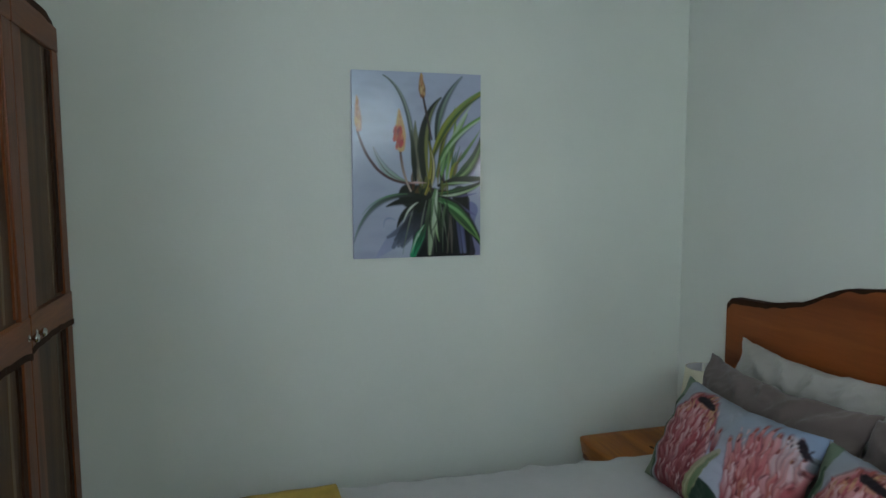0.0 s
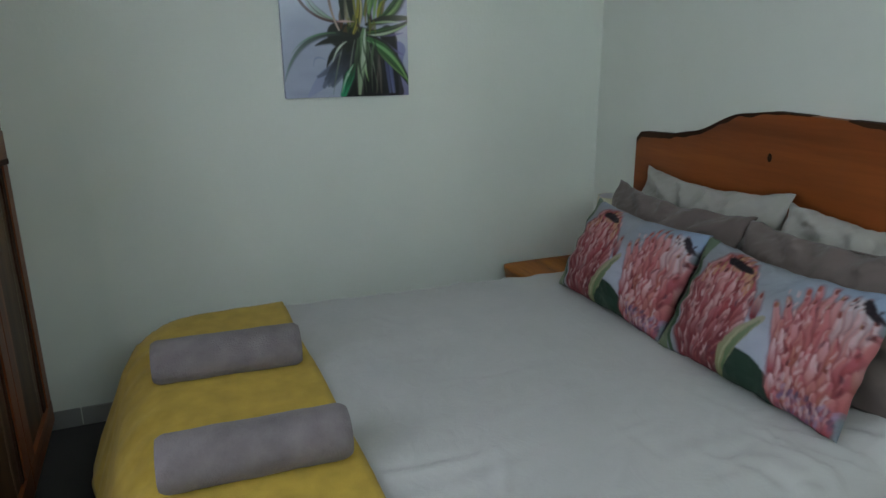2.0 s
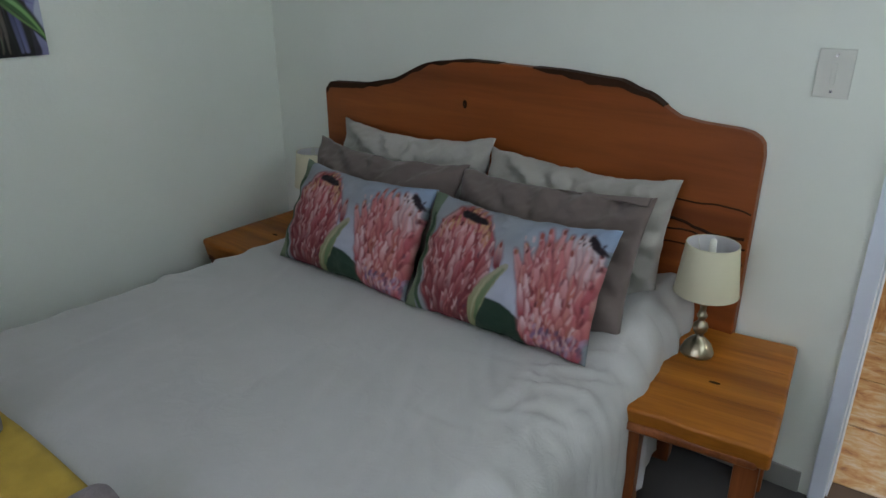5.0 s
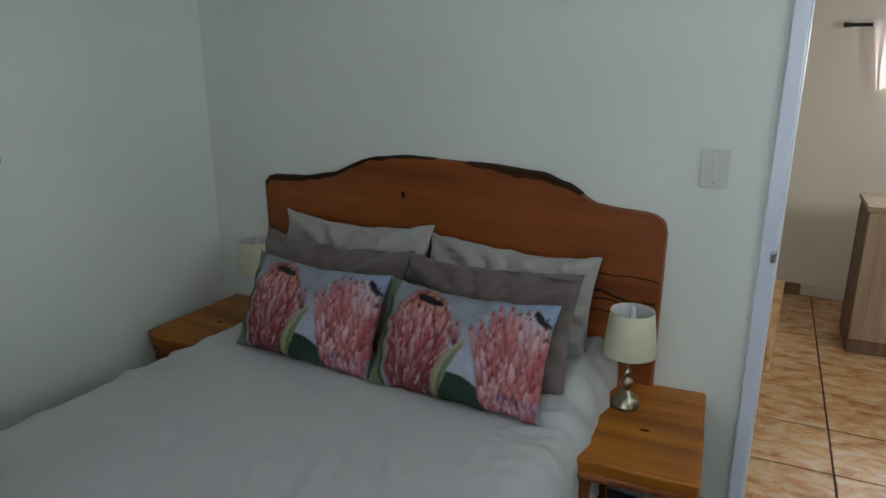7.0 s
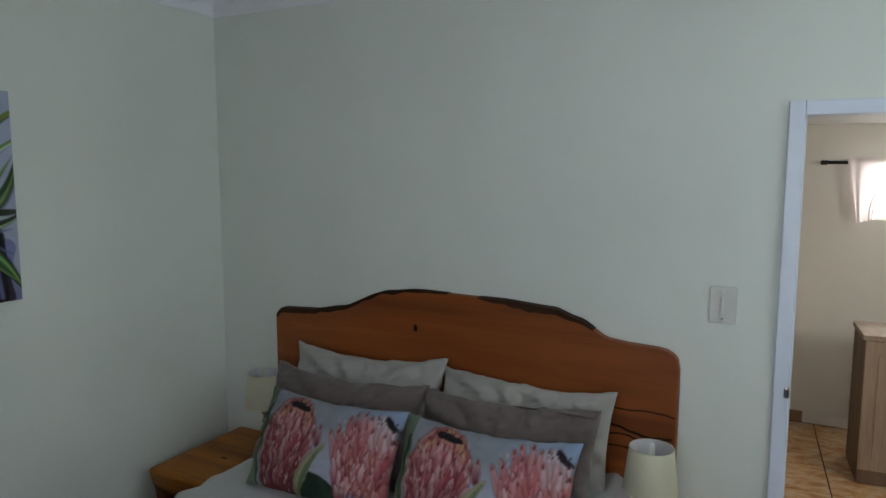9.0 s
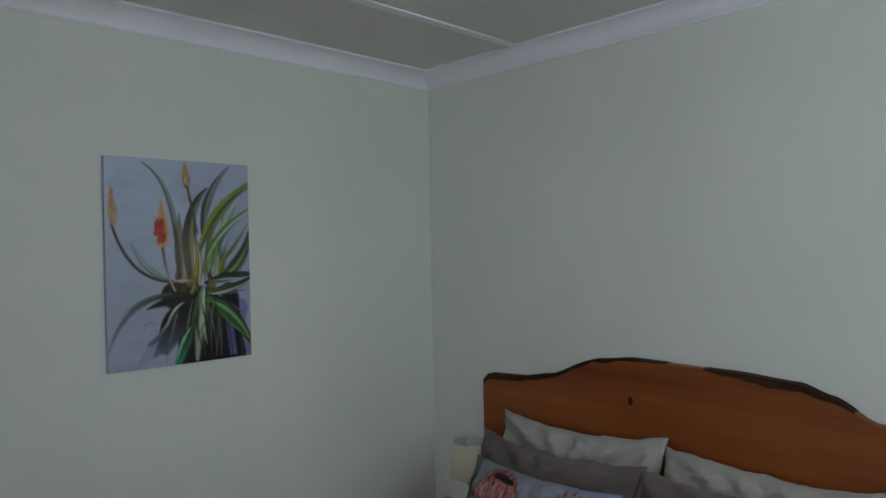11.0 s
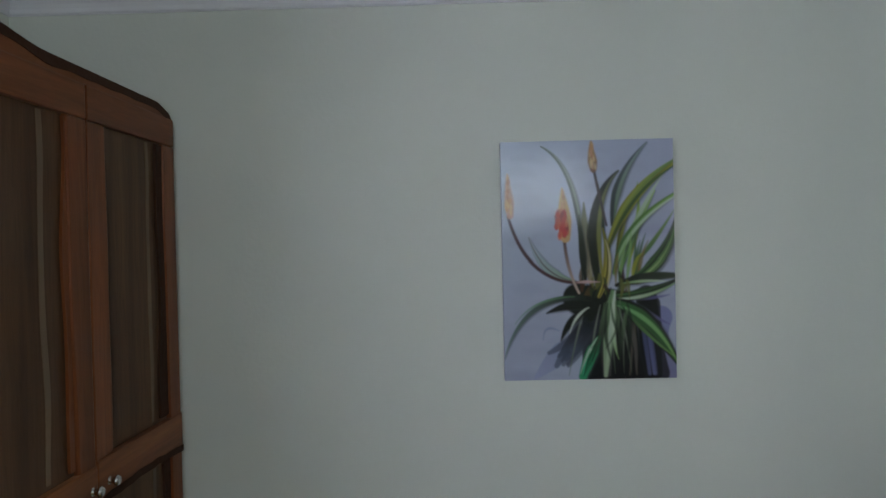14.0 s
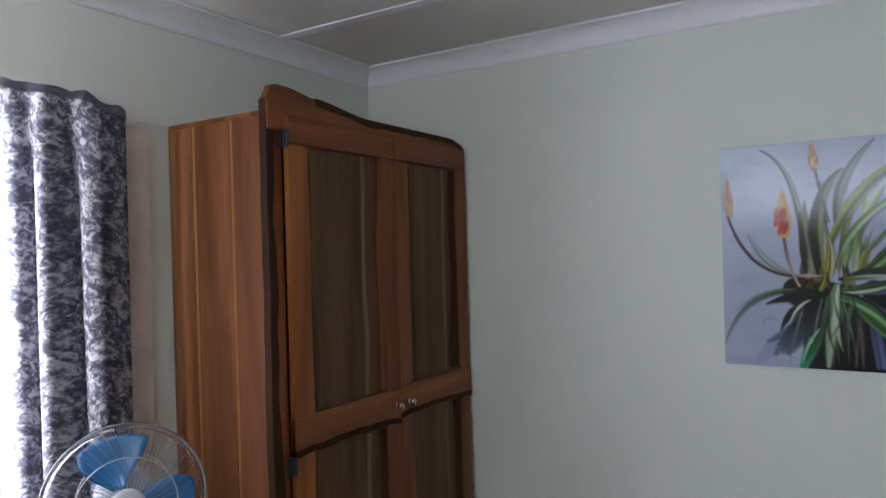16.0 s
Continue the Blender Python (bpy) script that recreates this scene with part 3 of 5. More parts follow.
def crease_height(px, py):
    """Fine pulled creases in the cloth: a sharp ridge with a shallow trough beside it."""
    h = 0.0
    for x, y, c, s, ln, wd, amp, bend in CREASES:
        dx, dy = px - x, py - y
        u = dx * c + dy * s
        if abs(u) > ln:
            continue
        w = (-dx * s + dy * c + bend * u * u) / wd
        if abs(w) < 4:
            fade = (1 - (u / ln) ** 2) ** 2
            h += amp * fade * (math.exp(-w * w) - 0.6 * math.exp(-((w - 1.8) / 1.2) ** 2))
    return h


def over_bed(px, py, lift, radius=0.14, corner=0.24, fold=1.0):
    """The point of a cloth laid over the bed, from its flat place (px, py): level on top, rounded over the sides, then hanging."""
    y_head = 0.6
    cx, cy = (BX0 + BX1) / 2, (y_head + BY1) / 2
    hx, hy = (BX1 - BX0) / 2 + lift, (y_head - BY1) / 2 + lift
    qx, qy = abs(px - cx) - (hx - corner), abs(py - cy) - (hy - corner)
    ox, oy = max(qx, 0), max(qy, 0)
    length = math.hypot(ox, oy)
    d = (length if length > 0 else max(qx, qy)) - corner
    top = BZ + lift
    # slow sag and soft creases in the cloth
    n1 = noise.noise(Vector((px * 1.6, py * 1.6, 1.0)))
    z = top + 0.010 * n1 + fold * crease_height(px, py)
    rise = min(1.0, max(0.0, (-py - 0.5) / 1.3))
    z += 0.018 * rise * rise * (3 - 2 * rise)
    puff = min(1.0, max(0.0, (px - 1.90) / 0.24)) * min(1.0, max(0.0, (py + 0.72) / 0.34))
    z += 0.075 * puff * puff * (3 - 2 * puff)
    if d <= -radius:
        return Vector((px, py, z))
    nx, ny = (ox / length * (1 if px > cx else -1), oy / length * (1 if py > cy else -1)) if length > 0 else ((1 if px > cx else -1, 0) if qx > qy else (0, 1 if py > cy else -1))
    back = d + radius
    bx, by = px - nx * back, py - ny * back
    ang = back / radius
    if ang <= math.pi / 2:
        out, drop = radius * math.sin(ang), radius * (1 - math.cos(ang))
    else:
        out, drop = radius, radius + (ang - math.pi / 2) * radius
    along = bx * ny - by * nx + 0.4 * math.atan2(ny, nx)
    wave = noise.noise(Vector((along * 5.5, drop * 1.2, 4.0 + lift * 3))) + 0.5 * noise.noise(Vector((along * 13, drop * 2.4, 9.0))) + 0.15 * (0.4 - abs(noise.noise(Vector((along * 24, drop * 4, 2.0)))) * 2)
    out += fold * wave * min(0.055, 0.16 * drop) + (0.36 if -ny > 0.5 else 0.03) * drop
    pinch = fold * 0.026 * (noise.noise(Vector((along * 11, 0.8 * drop, 5.0)))) * min(1, drop / 0.03)
    tuck = min(1.0, max(0.0, (by + 0.62) / 0.45)) * (1 if nx > 0 else 0)
    return Vector((bx + nx * out - 0.03 * tuck * tuck * (3 - 2 * tuck) * min(1, back / 0.08), by + ny * out, z - drop + pinch))


def sheet(name, x0, x1, y0, y1, step, lift, mat, fold=1.0, ragged=0.0):
    nu, nv = round((x1 - x0) / step), round((y1 - y0) / step)

    def place(u, v):
        yy = y0 + (y1 - y0) * v
        if ragged and v > 0.9:
            yy += ragged * noise.noise(Vector((u * 5, 0, 8))) * (v - 0.9) * 10
        return over_bed(x0 + (x1 - x0) * u, yy, lift, fold=fold)
    ob = new(name, mesh_of(name, grid_mesh(nu, nv, place), mat, True))
    sol = ob.modifiers.new("thickness", 'SOLIDIFY')
    sol.thickness, sol.offset = 0.012, -1
    return ob


tagged(sheet("duvet", BX0 - 0.36, BX1 + 0.40, BY1 - 0.30, -0.058, 0.0125, 0.0, M_SHEET), "pale grey duvet drawn smooth over the bed with soft creases", "duvet")
tagged(sheet("throw_blanket", BX0 - 0.24, BX1 + 0.30, BY1 - 0.42, -1.805, 0.02, 0.016, M_THROW, 0.5, 0.02), "mustard yellow plush throw across the foot of the bed", "blanket")


def pillow_mesh(w, h, t, nu, nv, pinch=0.05, seed=0.0, wrinkle=0.006, droop=0.0):
    """A stuffed pillow standing on its long edge: x across, z up, y through. Front and back sheets meet in a seam."""
    bm = bmesh.new()
    sides = []
    for sgn in (-1, 1):
        rows = []
        for j in range(nv + 1):
            row = []
            for i in range(nu + 1):
                a, b = 2 * i / nu - 1, 2 * j / nv - 1
                edge = (1 - abs(a) ** 2.4) * (1 - abs(b) ** 2.4)
                full = max(0, edge) ** 0.48
                xx = a * (1 - pinch * (1 - b * b) * abs(a) ** 3) * w / 2
                zz = b * (1 - pinch * (2.2 if b > 0 else 0.7) * (1 - a * a) * abs(b) ** 3) * h / 2
                p = Vector((a * 3.1 + seed, b * 2.2, seed + sgn))
                ridged = 0.5 - abs(noise.noise(Vector((a * 4.2 + b * 2.0 + seed, b * 2.6 - a, seed * 3 + sgn)))) * 3.4
                wr = wrinkle * (0.8 * noise.noise(p) + 0.5 * noise.noise(p * 2.7) + 0.35 * max(-0.4, ridged)) * min(1, full * 2)
                corner = max(0, abs(a) - 0.6) * max(0, abs(b) - 0.6) * 6.2
                radial = wrinkle * 1.3 * math.sin(14 * math.atan2(b, a) + seed) * max(0, 1 - full) * full * 3
                crumple = wrinkle * 0.45 * (0.5 - abs(noise.noise(Vector((a * 9 + seed, b * 6 - a * 2, sgn)))) * 3) * min(1, full * 2)
                yy = sgn * (t / 2 * full * (1 + 0.1 * (b < 0) * -b) + wr * 0.6 + crumple * 0.7 + radial)
                zz += h / 2 - droop * corner * (b > 0) + wrinkle * 0.9 * abs(b) ** 6 * (noise.noise(Vector((a * 4, seed, b))) + 0.5 * noise.noise(Vector((a * 11, seed, b))))
                if 0 < i < nu and 0 < j < nv or sgn < 0:
                    row.append(bm.verts.new((xx, yy if 0 < i < nu and 0 < j < nv else wr * 0.5, zz)))
                else:
                    row.append(sides[0][j][i])
            rows.append(row)
        sides.append(rows)
    for s, rows in enumerate(sides):
        for j in range(nv):
            for i in range(nu):
                q = (rows[j][i], rows[j][i + 1], rows[j + 1][i + 1], rows[j + 1][i])
                bm.faces.new(q if s == 0 else q[::-1])
    return bm


def pillow(name, m, w, h, t, mat, label, group, seed, pinch=0.05, wrinkle=0.006, droop=0.0):
    ob = new(name, mesh_of(name, pillow_mesh(w, h, t, 80, 54, pinch, seed, wrinkle, droop), mat, True))
    ob.matrix_world = m
    tagged(ob, label, "pillow", group)
    return ob


def leaning(x, y, z, lean, turn, roll=0.0):
    """A pose for a pillow that stands at (x, y, z), leans back by lean and is turned."""
    return Matrix.Translation((x, y, z)) @ Matrix.Rotation(radians(turn), 4, 'Z') @ Matrix.Rotation(radians(-lean), 4, 'X') @ Matrix.Rotation(radians(roll), 4, 'Y')


PZ = BZ + 0.005
pillow("pillow", leaning(1.01, -0.235, PZ, 14, 0, -1), 0.80, 0.455, 0.16, M_PILLOW, "stone grey pillow propped against the headboard", "grey pillows", 1.0, 0.085, 0.013)
pillow("pillow", leaning(1.75, -0.235, PZ, 14, 0, 0.5), 0.735, 0.43, 0.16, M_PILLOW, "stone grey pillow propped against the headboard, sagging", "grey pillows", 2.3, 0.06, 0.013)
pillow("pillow", leaning(1.02, -0.50, PZ, 28, 0, 0), 0.78, 0.435, 0.12, M_BROWN, "taupe brown pillow leaning on a grey pillow", "taupe pillows", 3.7, 0.08, 0.010)
brown = pillow("pillow", leaning(1.765, -0.525, PZ, 30, 0, -2), 0.715, 0.445, 0.12, M_BROWN, "taupe brown pillow with a folded flap leaning on a grey pillow", "taupe pillows", 5.1, 0.05, 0.010)


def pillow_flap(ob, w, h, t):
    """A fold of cloth that lies over the upper front of a pillow."""
    def place(u, v):
        a = 0.10 + 0.86 * u
        low = 0.965 - 0.13 * u
        b = low + (0.985 - low) * v
        full = max(0, (1 - abs(a) ** 2.4) * (1 - abs(b) ** 2.4)) ** 0.48
        zz = b * (1 - 0.110 * (1 - a * a) * abs(b) ** 3) * h / 2 + h / 2
        return Vector((a * w / 2, -t / 2 * full - 0.004 - 0.003 * math.sin(3 * u) * (1 - v), zz))
    fl = part("flap", grid_mesh(30, 8, place, False), M_BROWN, ob, "folded-over cloth flap", True)
    sol = fl.modifiers.new("thickness", 'SOLIDIFY')
    sol.thickness = 0.004


pillow_flap(brown, 0.715, 0.445, 0.12)


def protea_print():
    """Two king proteas against sky and leaves."""
    rng = random.Random(4)
    p = Print(330, 210, 0.62, (0.25, 0.28, 0.29))
    p.blend(np.clip((p.u - 0.5) * 2, 0, 1) * np.clip(1.2 - p.v * 3, 0, 1), (0.25, 0.35, 0.48))
    p.blend(np.clip((p.v - 0.3) * 4, 0, 1) * (np.abs(p.u - 0.5) < 0.2), (0.38, 0.41, 0.47))
    for k in range(40):
        u0, v0 = rng.uniform(0, 1), rng.uniform(0, 0.5)
        p.stroke((u0, v0), (u0 + 0.05, v0 + 0.01), (u0 + 0.1, v0), rng.uniform(0.03, 0.08), rng.choice(((0.30, 0.33, 0.35), (0.22, 0.25, 0.28), (0.26, 0.31, 0.38))), None, 0.6, 0.4, 0.05, 0.3)
    # leaves at the side and foot
    p.stroke((0.05, 0.05), (0.02, 0.5), (0.02, 1.02), 0.13, (0.12, 0.17, 0.11), (0.16, 0.21, 0.12), 0.6, 1)
    p.stroke((0.075, 0.2), (0.04, 0.6), (0.11, 0.98), 0.035, (0.035, 0.075, 0.035), (0.05, 0.10, 0.05), 0.6, 0.7)
    p.stroke((0.03, 0.2), (0.0, 0.6), (0.05, 0.95), 0.012, (0.24, 0.29, 0.20), None)
    p.stroke((0.30, 1.04), (0.55, 0.80), (0.72, 1.04), 0.24, (0.012, 0.03, 0.016), (0.02, 0.05, 0.03), 1, 0.6)
    p.stroke((0.985, 1.0), (1.0, 0.5), (0.985, 0.2), 0.04, (0.2, 0.24, 0.25), None, 1, 1)
    tips = ((0.13, 0.03, 0.03), (0.30, 0.15, 0.08), (0.20, 0.05, 0.04), (0.30, 0.08, 0.06))
    lines = ((0.52, 0.27, 0.24), (0.46, 0.20, 0.18), (0.58, 0.36, 0.33))

    def bract(u0, v0, u1, v1, wd, low, high, tip):
        um, vm = (u0 + u1) / 2, (v0 + v1) / 2
        p.stroke((u0, v0), (um, vm), (u1, v1 - 0.008), wd * 1.4, (0.12, 0.018, 0.024), (0.20, 0.045, 0.05), 0.8, 0.35, 0.014, 0.55)
        p.stroke((u0, v0), (um, vm), (u1, v1), wd, low, high, 0.75, 0.3, 0.008)
        p.stroke((u0 - wd * 0.3, v0), (um - wd * 0.42, vm), (u1 - wd * 0.1, v1), wd * 0.2, low, rng.choice(lines), 0.7, 0.5, 0.006, 0.8)
        if rng.random() < 0.5:
            p.stroke((u0 + wd * 0.1, v0), (um + wd * 0.1, vm), (u1, v1 + 0.02), wd * 0.42, tuple(c * 0.62 for c in low), tuple(c * 0.75 for c in high), 0.5, 0.3, 0.012, 0.7)
        if tip:
            for k in range(2):
                du = rng.uniform(-0.007, 0.007)
                p.stroke((u1 + du, v1 + 0.022), (u1 + du, v1 + 0.008), (u1 + du * 1.5, v1 - 0.004), rng.uniform(0.009, 0.015), rng.choice(tips), None, 0.9, 0.6)

    # round flower, seen closed
    cx, top, bot = 0.285, 0.10, 1.0

    def half1(s):
        return 0.085 + 0.140 * math.sin(math.pi * min(1, 0.02 + 0.92 * s) ** 0.72)
    p.stroke((0.285, 1.0), (0.27, 0.6), (0.28, 0.28), 0.33, (0.13, 0.015, 0.022), (0.26, 0.06, 0.06), 0.7, 0.75, 0.03)
    rows = 8
    for r in range(rows):
        s0 = 0.30 + 0.70 * (r + 0.4) / rows
        n = 8
        for k in sorted(range(n), key=lambda q: -abs(q - n / 2)):
            d = (k + 0.25 + 0.5 * (r % 2) + rng.uniform(-0.38, 0.38)) / n * 2 - 0.95
            ln = (0.30 - 0.20 * r / rows) * rng.uniform(0.7, 1.3)
            s1 = max(-0.02, s0 - ln)
            lit = (1.20 - 0.78 * r / rows) * (0.72 + 0.36 * (1 - abs(d)))
            low = tuple(c * lit for c in rng.choice(((0.30, 0.045, 0.05), (0.36, 0.07, 0.07), (0.24, 0.03, 0.04))))
            high = tuple(c * lit for c in rng.choice(((0.56, 0.28, 0.27), (0.46, 0.15, 0.16), (0.62, 0.42, 0.40), (0.36, 0.08, 0.09), (0.60, 0.36, 0.34))))
            bract(cx + d * half1(s0) * 0.95, top + s0 * (bot - top), cx + 0.005 + d * half1(s1) * 1.04, top + s1 * (bot - top) + 0.05 * d * d, rng.uniform(0.030, 0.046) * (1 - 0.25 * r / rows), low, high, r < 2)
    for k in range(26):
        d = rng.uniform(-1, 1)
        u1, v1 = cx + 0.01 + d * 0.15, 0.10 + 0.17 * d * d + rng.uniform(-0.03, 0.05)
        p.stroke((u1 - d * 0.012, v1 + 0.09), (u1 - d * 0.005, v1 + 0.04), (u1, v1), 0.016, (0.46, 0.22, 0.15), rng.choice(((0.48, 0.33, 0.12), (0.5, 0.3, 0.24), (0.42, 0.2, 0.08))), 0.8, 0.5)
        p.stroke((u1, v1 + 0.02), (u1, v1 + 0.01), (u1 + 0.003, v1), 0.014, rng.choice(tips), None, 0.9, 0.6)
    for k in range(16):
        q = rng.uniform(-1, 1)
        su, sv = 0.325 + 0.055 * q, 0.165 + 0.02 * q + rng.uniform(-0.012, 0.016)
        p.stroke((su - 0.02, sv), (su, sv - 0.008), (su + 0.02, sv + 0.006), rng.uniform(0.018, 0.034), (0.012, 0.007, 0.010), None, 0.7, 0.5, 0.008)

    # open vase of long bracts that leans away from the edge
    p.stroke((0.85, 1.0), (0.81, 0.65), (0.79, 0.36), 0.30, (0.20, 0.05, 0.06), (0.40, 0.17, 0.15), 0.6, 0.75, 0.03)
    p.stroke((0.86, 0.6), (0.88, 0.35), (0.88, 0.2), 0.15, (0.5, 0.36, 0.34), (0.5, 0.44, 0.43), 0.8, 0.8, 0.03)
    crown = ((0.585, 0.33), (0.625, 0.27), (0.68, 0.17), (0.715, 0.12), (0.765, 0.10), (0.81, 0.13), (0.855, 0.11), (0.90, 0.10), (0.955, 0.2), (0.97, 0.3), (0.64, 0.3), (0.73, 0.22), (0.84, 0.24), (0.79, 0.22), (0.92, 0.26))
    for u1, v1 in crown:
        u0 = 0.84 + (u1 - 0.79) * 0.62
        far = u1 > 0.83 and v1 < 0.3
        bract(u0, 0.72, u1, v1, rng.uniform(0.038, 0.048), (0.36, 0.08, 0.075), (0.56, 0.45, 0.44) if far else rng.choice(((0.56, 0.27, 0.26), (0.50, 0.18, 0.18))), True)
    for r in range(6):
        v0, n = 0.62 + 0.075 * r, 6
        for k in sorted(range(n), key=lambda q: -abs(q - n / 2)):
            d = (k + 0.25 + 0.5 * (r % 2) + rng.uniform(-0.2, 0.2)) / n * 2 - 0.95
            v1 = v0 - (0.24 - 0.027 * r) * rng.uniform(0.8, 1.2)
            mid0, mid1 = 0.79 + 0.07 * (v0 - 0.3), 0.79 + 0.07 * (v1 - 0.3)
            w0, w1 = 0.195 - 0.12 * max(0, v0 - 0.35), 0.195 - 0.12 * max(0, v1 - 0.35)
            low = rng.choice(((0.38, 0.09, 0.08), (0.30, 0.05, 0.06), (0.36, 0.13, 0.08)))
            high = rng.choice(((0.58, 0.32, 0.33), (0.52, 0.20, 0.21), (0.64, 0.46, 0.45), (0.46, 0.17, 0.16), (0.42, 0.12, 0.13)))
            bract(mid0 + d * w0, v0, mid1 + d * w1, v1, rng.uniform(0.030, 0.046), low, high, rng.random() < 0.12)
    for k in range(60):
        u1, v1 = rng.uniform(0.74, 0.97), rng.uniform(0.84, 1.0)
        p.stroke((u1, v1), (u1, v1 - 0.012), (u1 + 0.008, v1 - 0.03), 0.016, rng.choice(((0.15, 0.09, 0.17), (0.24, 0.09, 0.13), (0.09, 0.06, 0.10), (0.30, 0.22, 0.30))), None, 0.8, 0.6, 0.008, 0.7)
    for k in range(14):
        q = rng.uniform(-1, 1)
        su, sv = 0.935 + 0.035 * q, 0.165 + 0.045 * q + rng.uniform(-0.02, 0.02)
        p.stroke((su - 0.012, sv - 0.01), (su, sv), (su + 0.014, sv + 0.02), rng.uniform(0.014, 0.03), (0.014, 0.008, 0.012), None, 0.7, 0.5, 0.008)
    for k in range(12):
        u1, v1 = rng.uniform(0.85, 0.96), rng.uniform(0.1, 0.2)
        p.stroke((u1 - 0.006, v1 + 0.03), (u1, v1 + 0.015), (u1 + 0.004, v1), 0.010, rng.choice(((0.03, 0.015, 0.02), (0.5, 0.45, 0.44))), None)
    # flecks of shadow and light among the bracts
    for k in range(230):
        second = k % 2
        v1 = rng.uniform(0.2, 0.97)
        d = rng.uniform(-0.92, 0.92)
        u1 = (0.79 + 0.07 * (v1 - 0.3) + d * (0.185 - 0.12 * max(0, v1 - 0.35))) if second else cx + d * half1((v1 - top) / (bot - top)) * 0.95
        pale = rng.random() < 0.62 - 0.4 * v1 * (1 - second)
        p.stroke((u1, v1 + rng.uniform(0.01, 0.03)), (u1 + rng.uniform(-0.008, 0.008), v1), (u1 + rng.uniform(-0.012, 0.012), v1 - rng.uniform(0.01, 0.035)), rng.uniform(0.006, 0.013), rng.choice(((0.58, 0.42, 0.40), (0.55, 0.33, 0.31), (0.60, 0.40, 0.39))) if pale else rng.choice(((0.20, 0.025, 0.03), (0.12, 0.02, 0.025), (0.30, 0.05, 0.055), (0.09, 0.03, 0.05))), None, 0.6, 0.4, 0.007, 0.75)
    # pale curled leaf between the flowers
    p.stroke((0.43, 1.0), (0.44, 0.68), (0.56, 0.47), 0.075, (0.20, 0.22, 0.09), (0.30, 0.30, 0.20), 0.35, 0.4)
    p.stroke((0.455, 0.92), (0.47, 0.68), (0.555, 0.49), 0.03, (0.09, 0.15, 0.06), (0.18, 0.22, 0.12), 0.4, 0.3)
    p.stroke((0.43, 0.95), (0.435, 0.70), (0.53, 0.49), 0.010, (0.34, 0.35, 0.20), None)
    for axis in (0, 1):
        p.img = 0.5 * p.img + 0.25 * (np.roll(p.img, 1, axis) + np.roll(p.img, -1, axis))
    p.img *= np.array((0.86, 0.84, 0.89))
    return p


PROTEA = protea_print()


def cushion(m, seed):
    w, h = 0.66, 0.395
    me = mesh_of("cushion", pillow_mesh(w, h, 0.15, 260, 165, 0.065, seed, 0.006, 0.0), M_PRINT, True)
    PROTEA.onto(me, lambda c: (c[:, 0] / w + 0.5, 1 - c[:, 2] / h))
    ob = new("cushion", me)
    ob.matrix_world = m
    tagged(ob, "scatter cushion printed with two large pink protea flowers", "cushion", "protea cushions")


cushion(leaning(1.11, -0.695, PZ, 27, -1, 0.3), 1.5)
cushion(leaning(1.775, -0.705, PZ, 27, 1, 0), 4.2)


def towel(m, seed, length=0.42, r=0.068):
    """A towel rolled up, its end showing the coil, slightly flattened."""
    tw = thing("rolled_towel", m, "rolled grey terry towel lying on the yellow throw", "towel", "rolled towels")

    def place(u, v):
        a = 2 * math.pi * u
        rr = r * (1 + 0.03 * noise.noise(Vector((math.cos(a) * 2, v * 5, seed))) + 0.012 * noise.noise(Vector((math.cos(a) * 9, math.sin(a) * 9 + v * 20, seed))))
        end = min(v, 1 - v) * length
        if end < 0.02:
            rr *= 0.86 + 0.14 * math.sqrt(max(0, end / 0.02))
        return Vector((rr * math.cos(a) * 1.05, (v - 0.5) * length, r * 0.93 + rr * math.sin(a) * 0.93))
    part("roll", grid_mesh(48, 40, place, False), M_TOWEL, tw, smooth=True)
    for sgn in (-1, 1):
        coil = [(0.006 + 0.054 * k / 70) for k in range(71)]
        pts = [(c * math.cos(0.55 * k), sgn * (length / 2 - 0.008), r * 0.93 + c * 0.9 * math.sin(0.55 * k)) for k, c in enumerate(coil)]
        part("coiled_end", tube(pts, 0.0055, 6), M_TOWEL, tw, smooth=True)


towel(Matrix.Translation((1.15, -2.05, BZ + 0.026)) @ Matrix.Rotation(radians(-3), 4, 'Z'), 1.0)
towel(Matrix.Translation((1.70, -2.04, BZ + 0.026)) @ Matrix.Rotation(radians(-2), 4, 'Z'), 2.0)


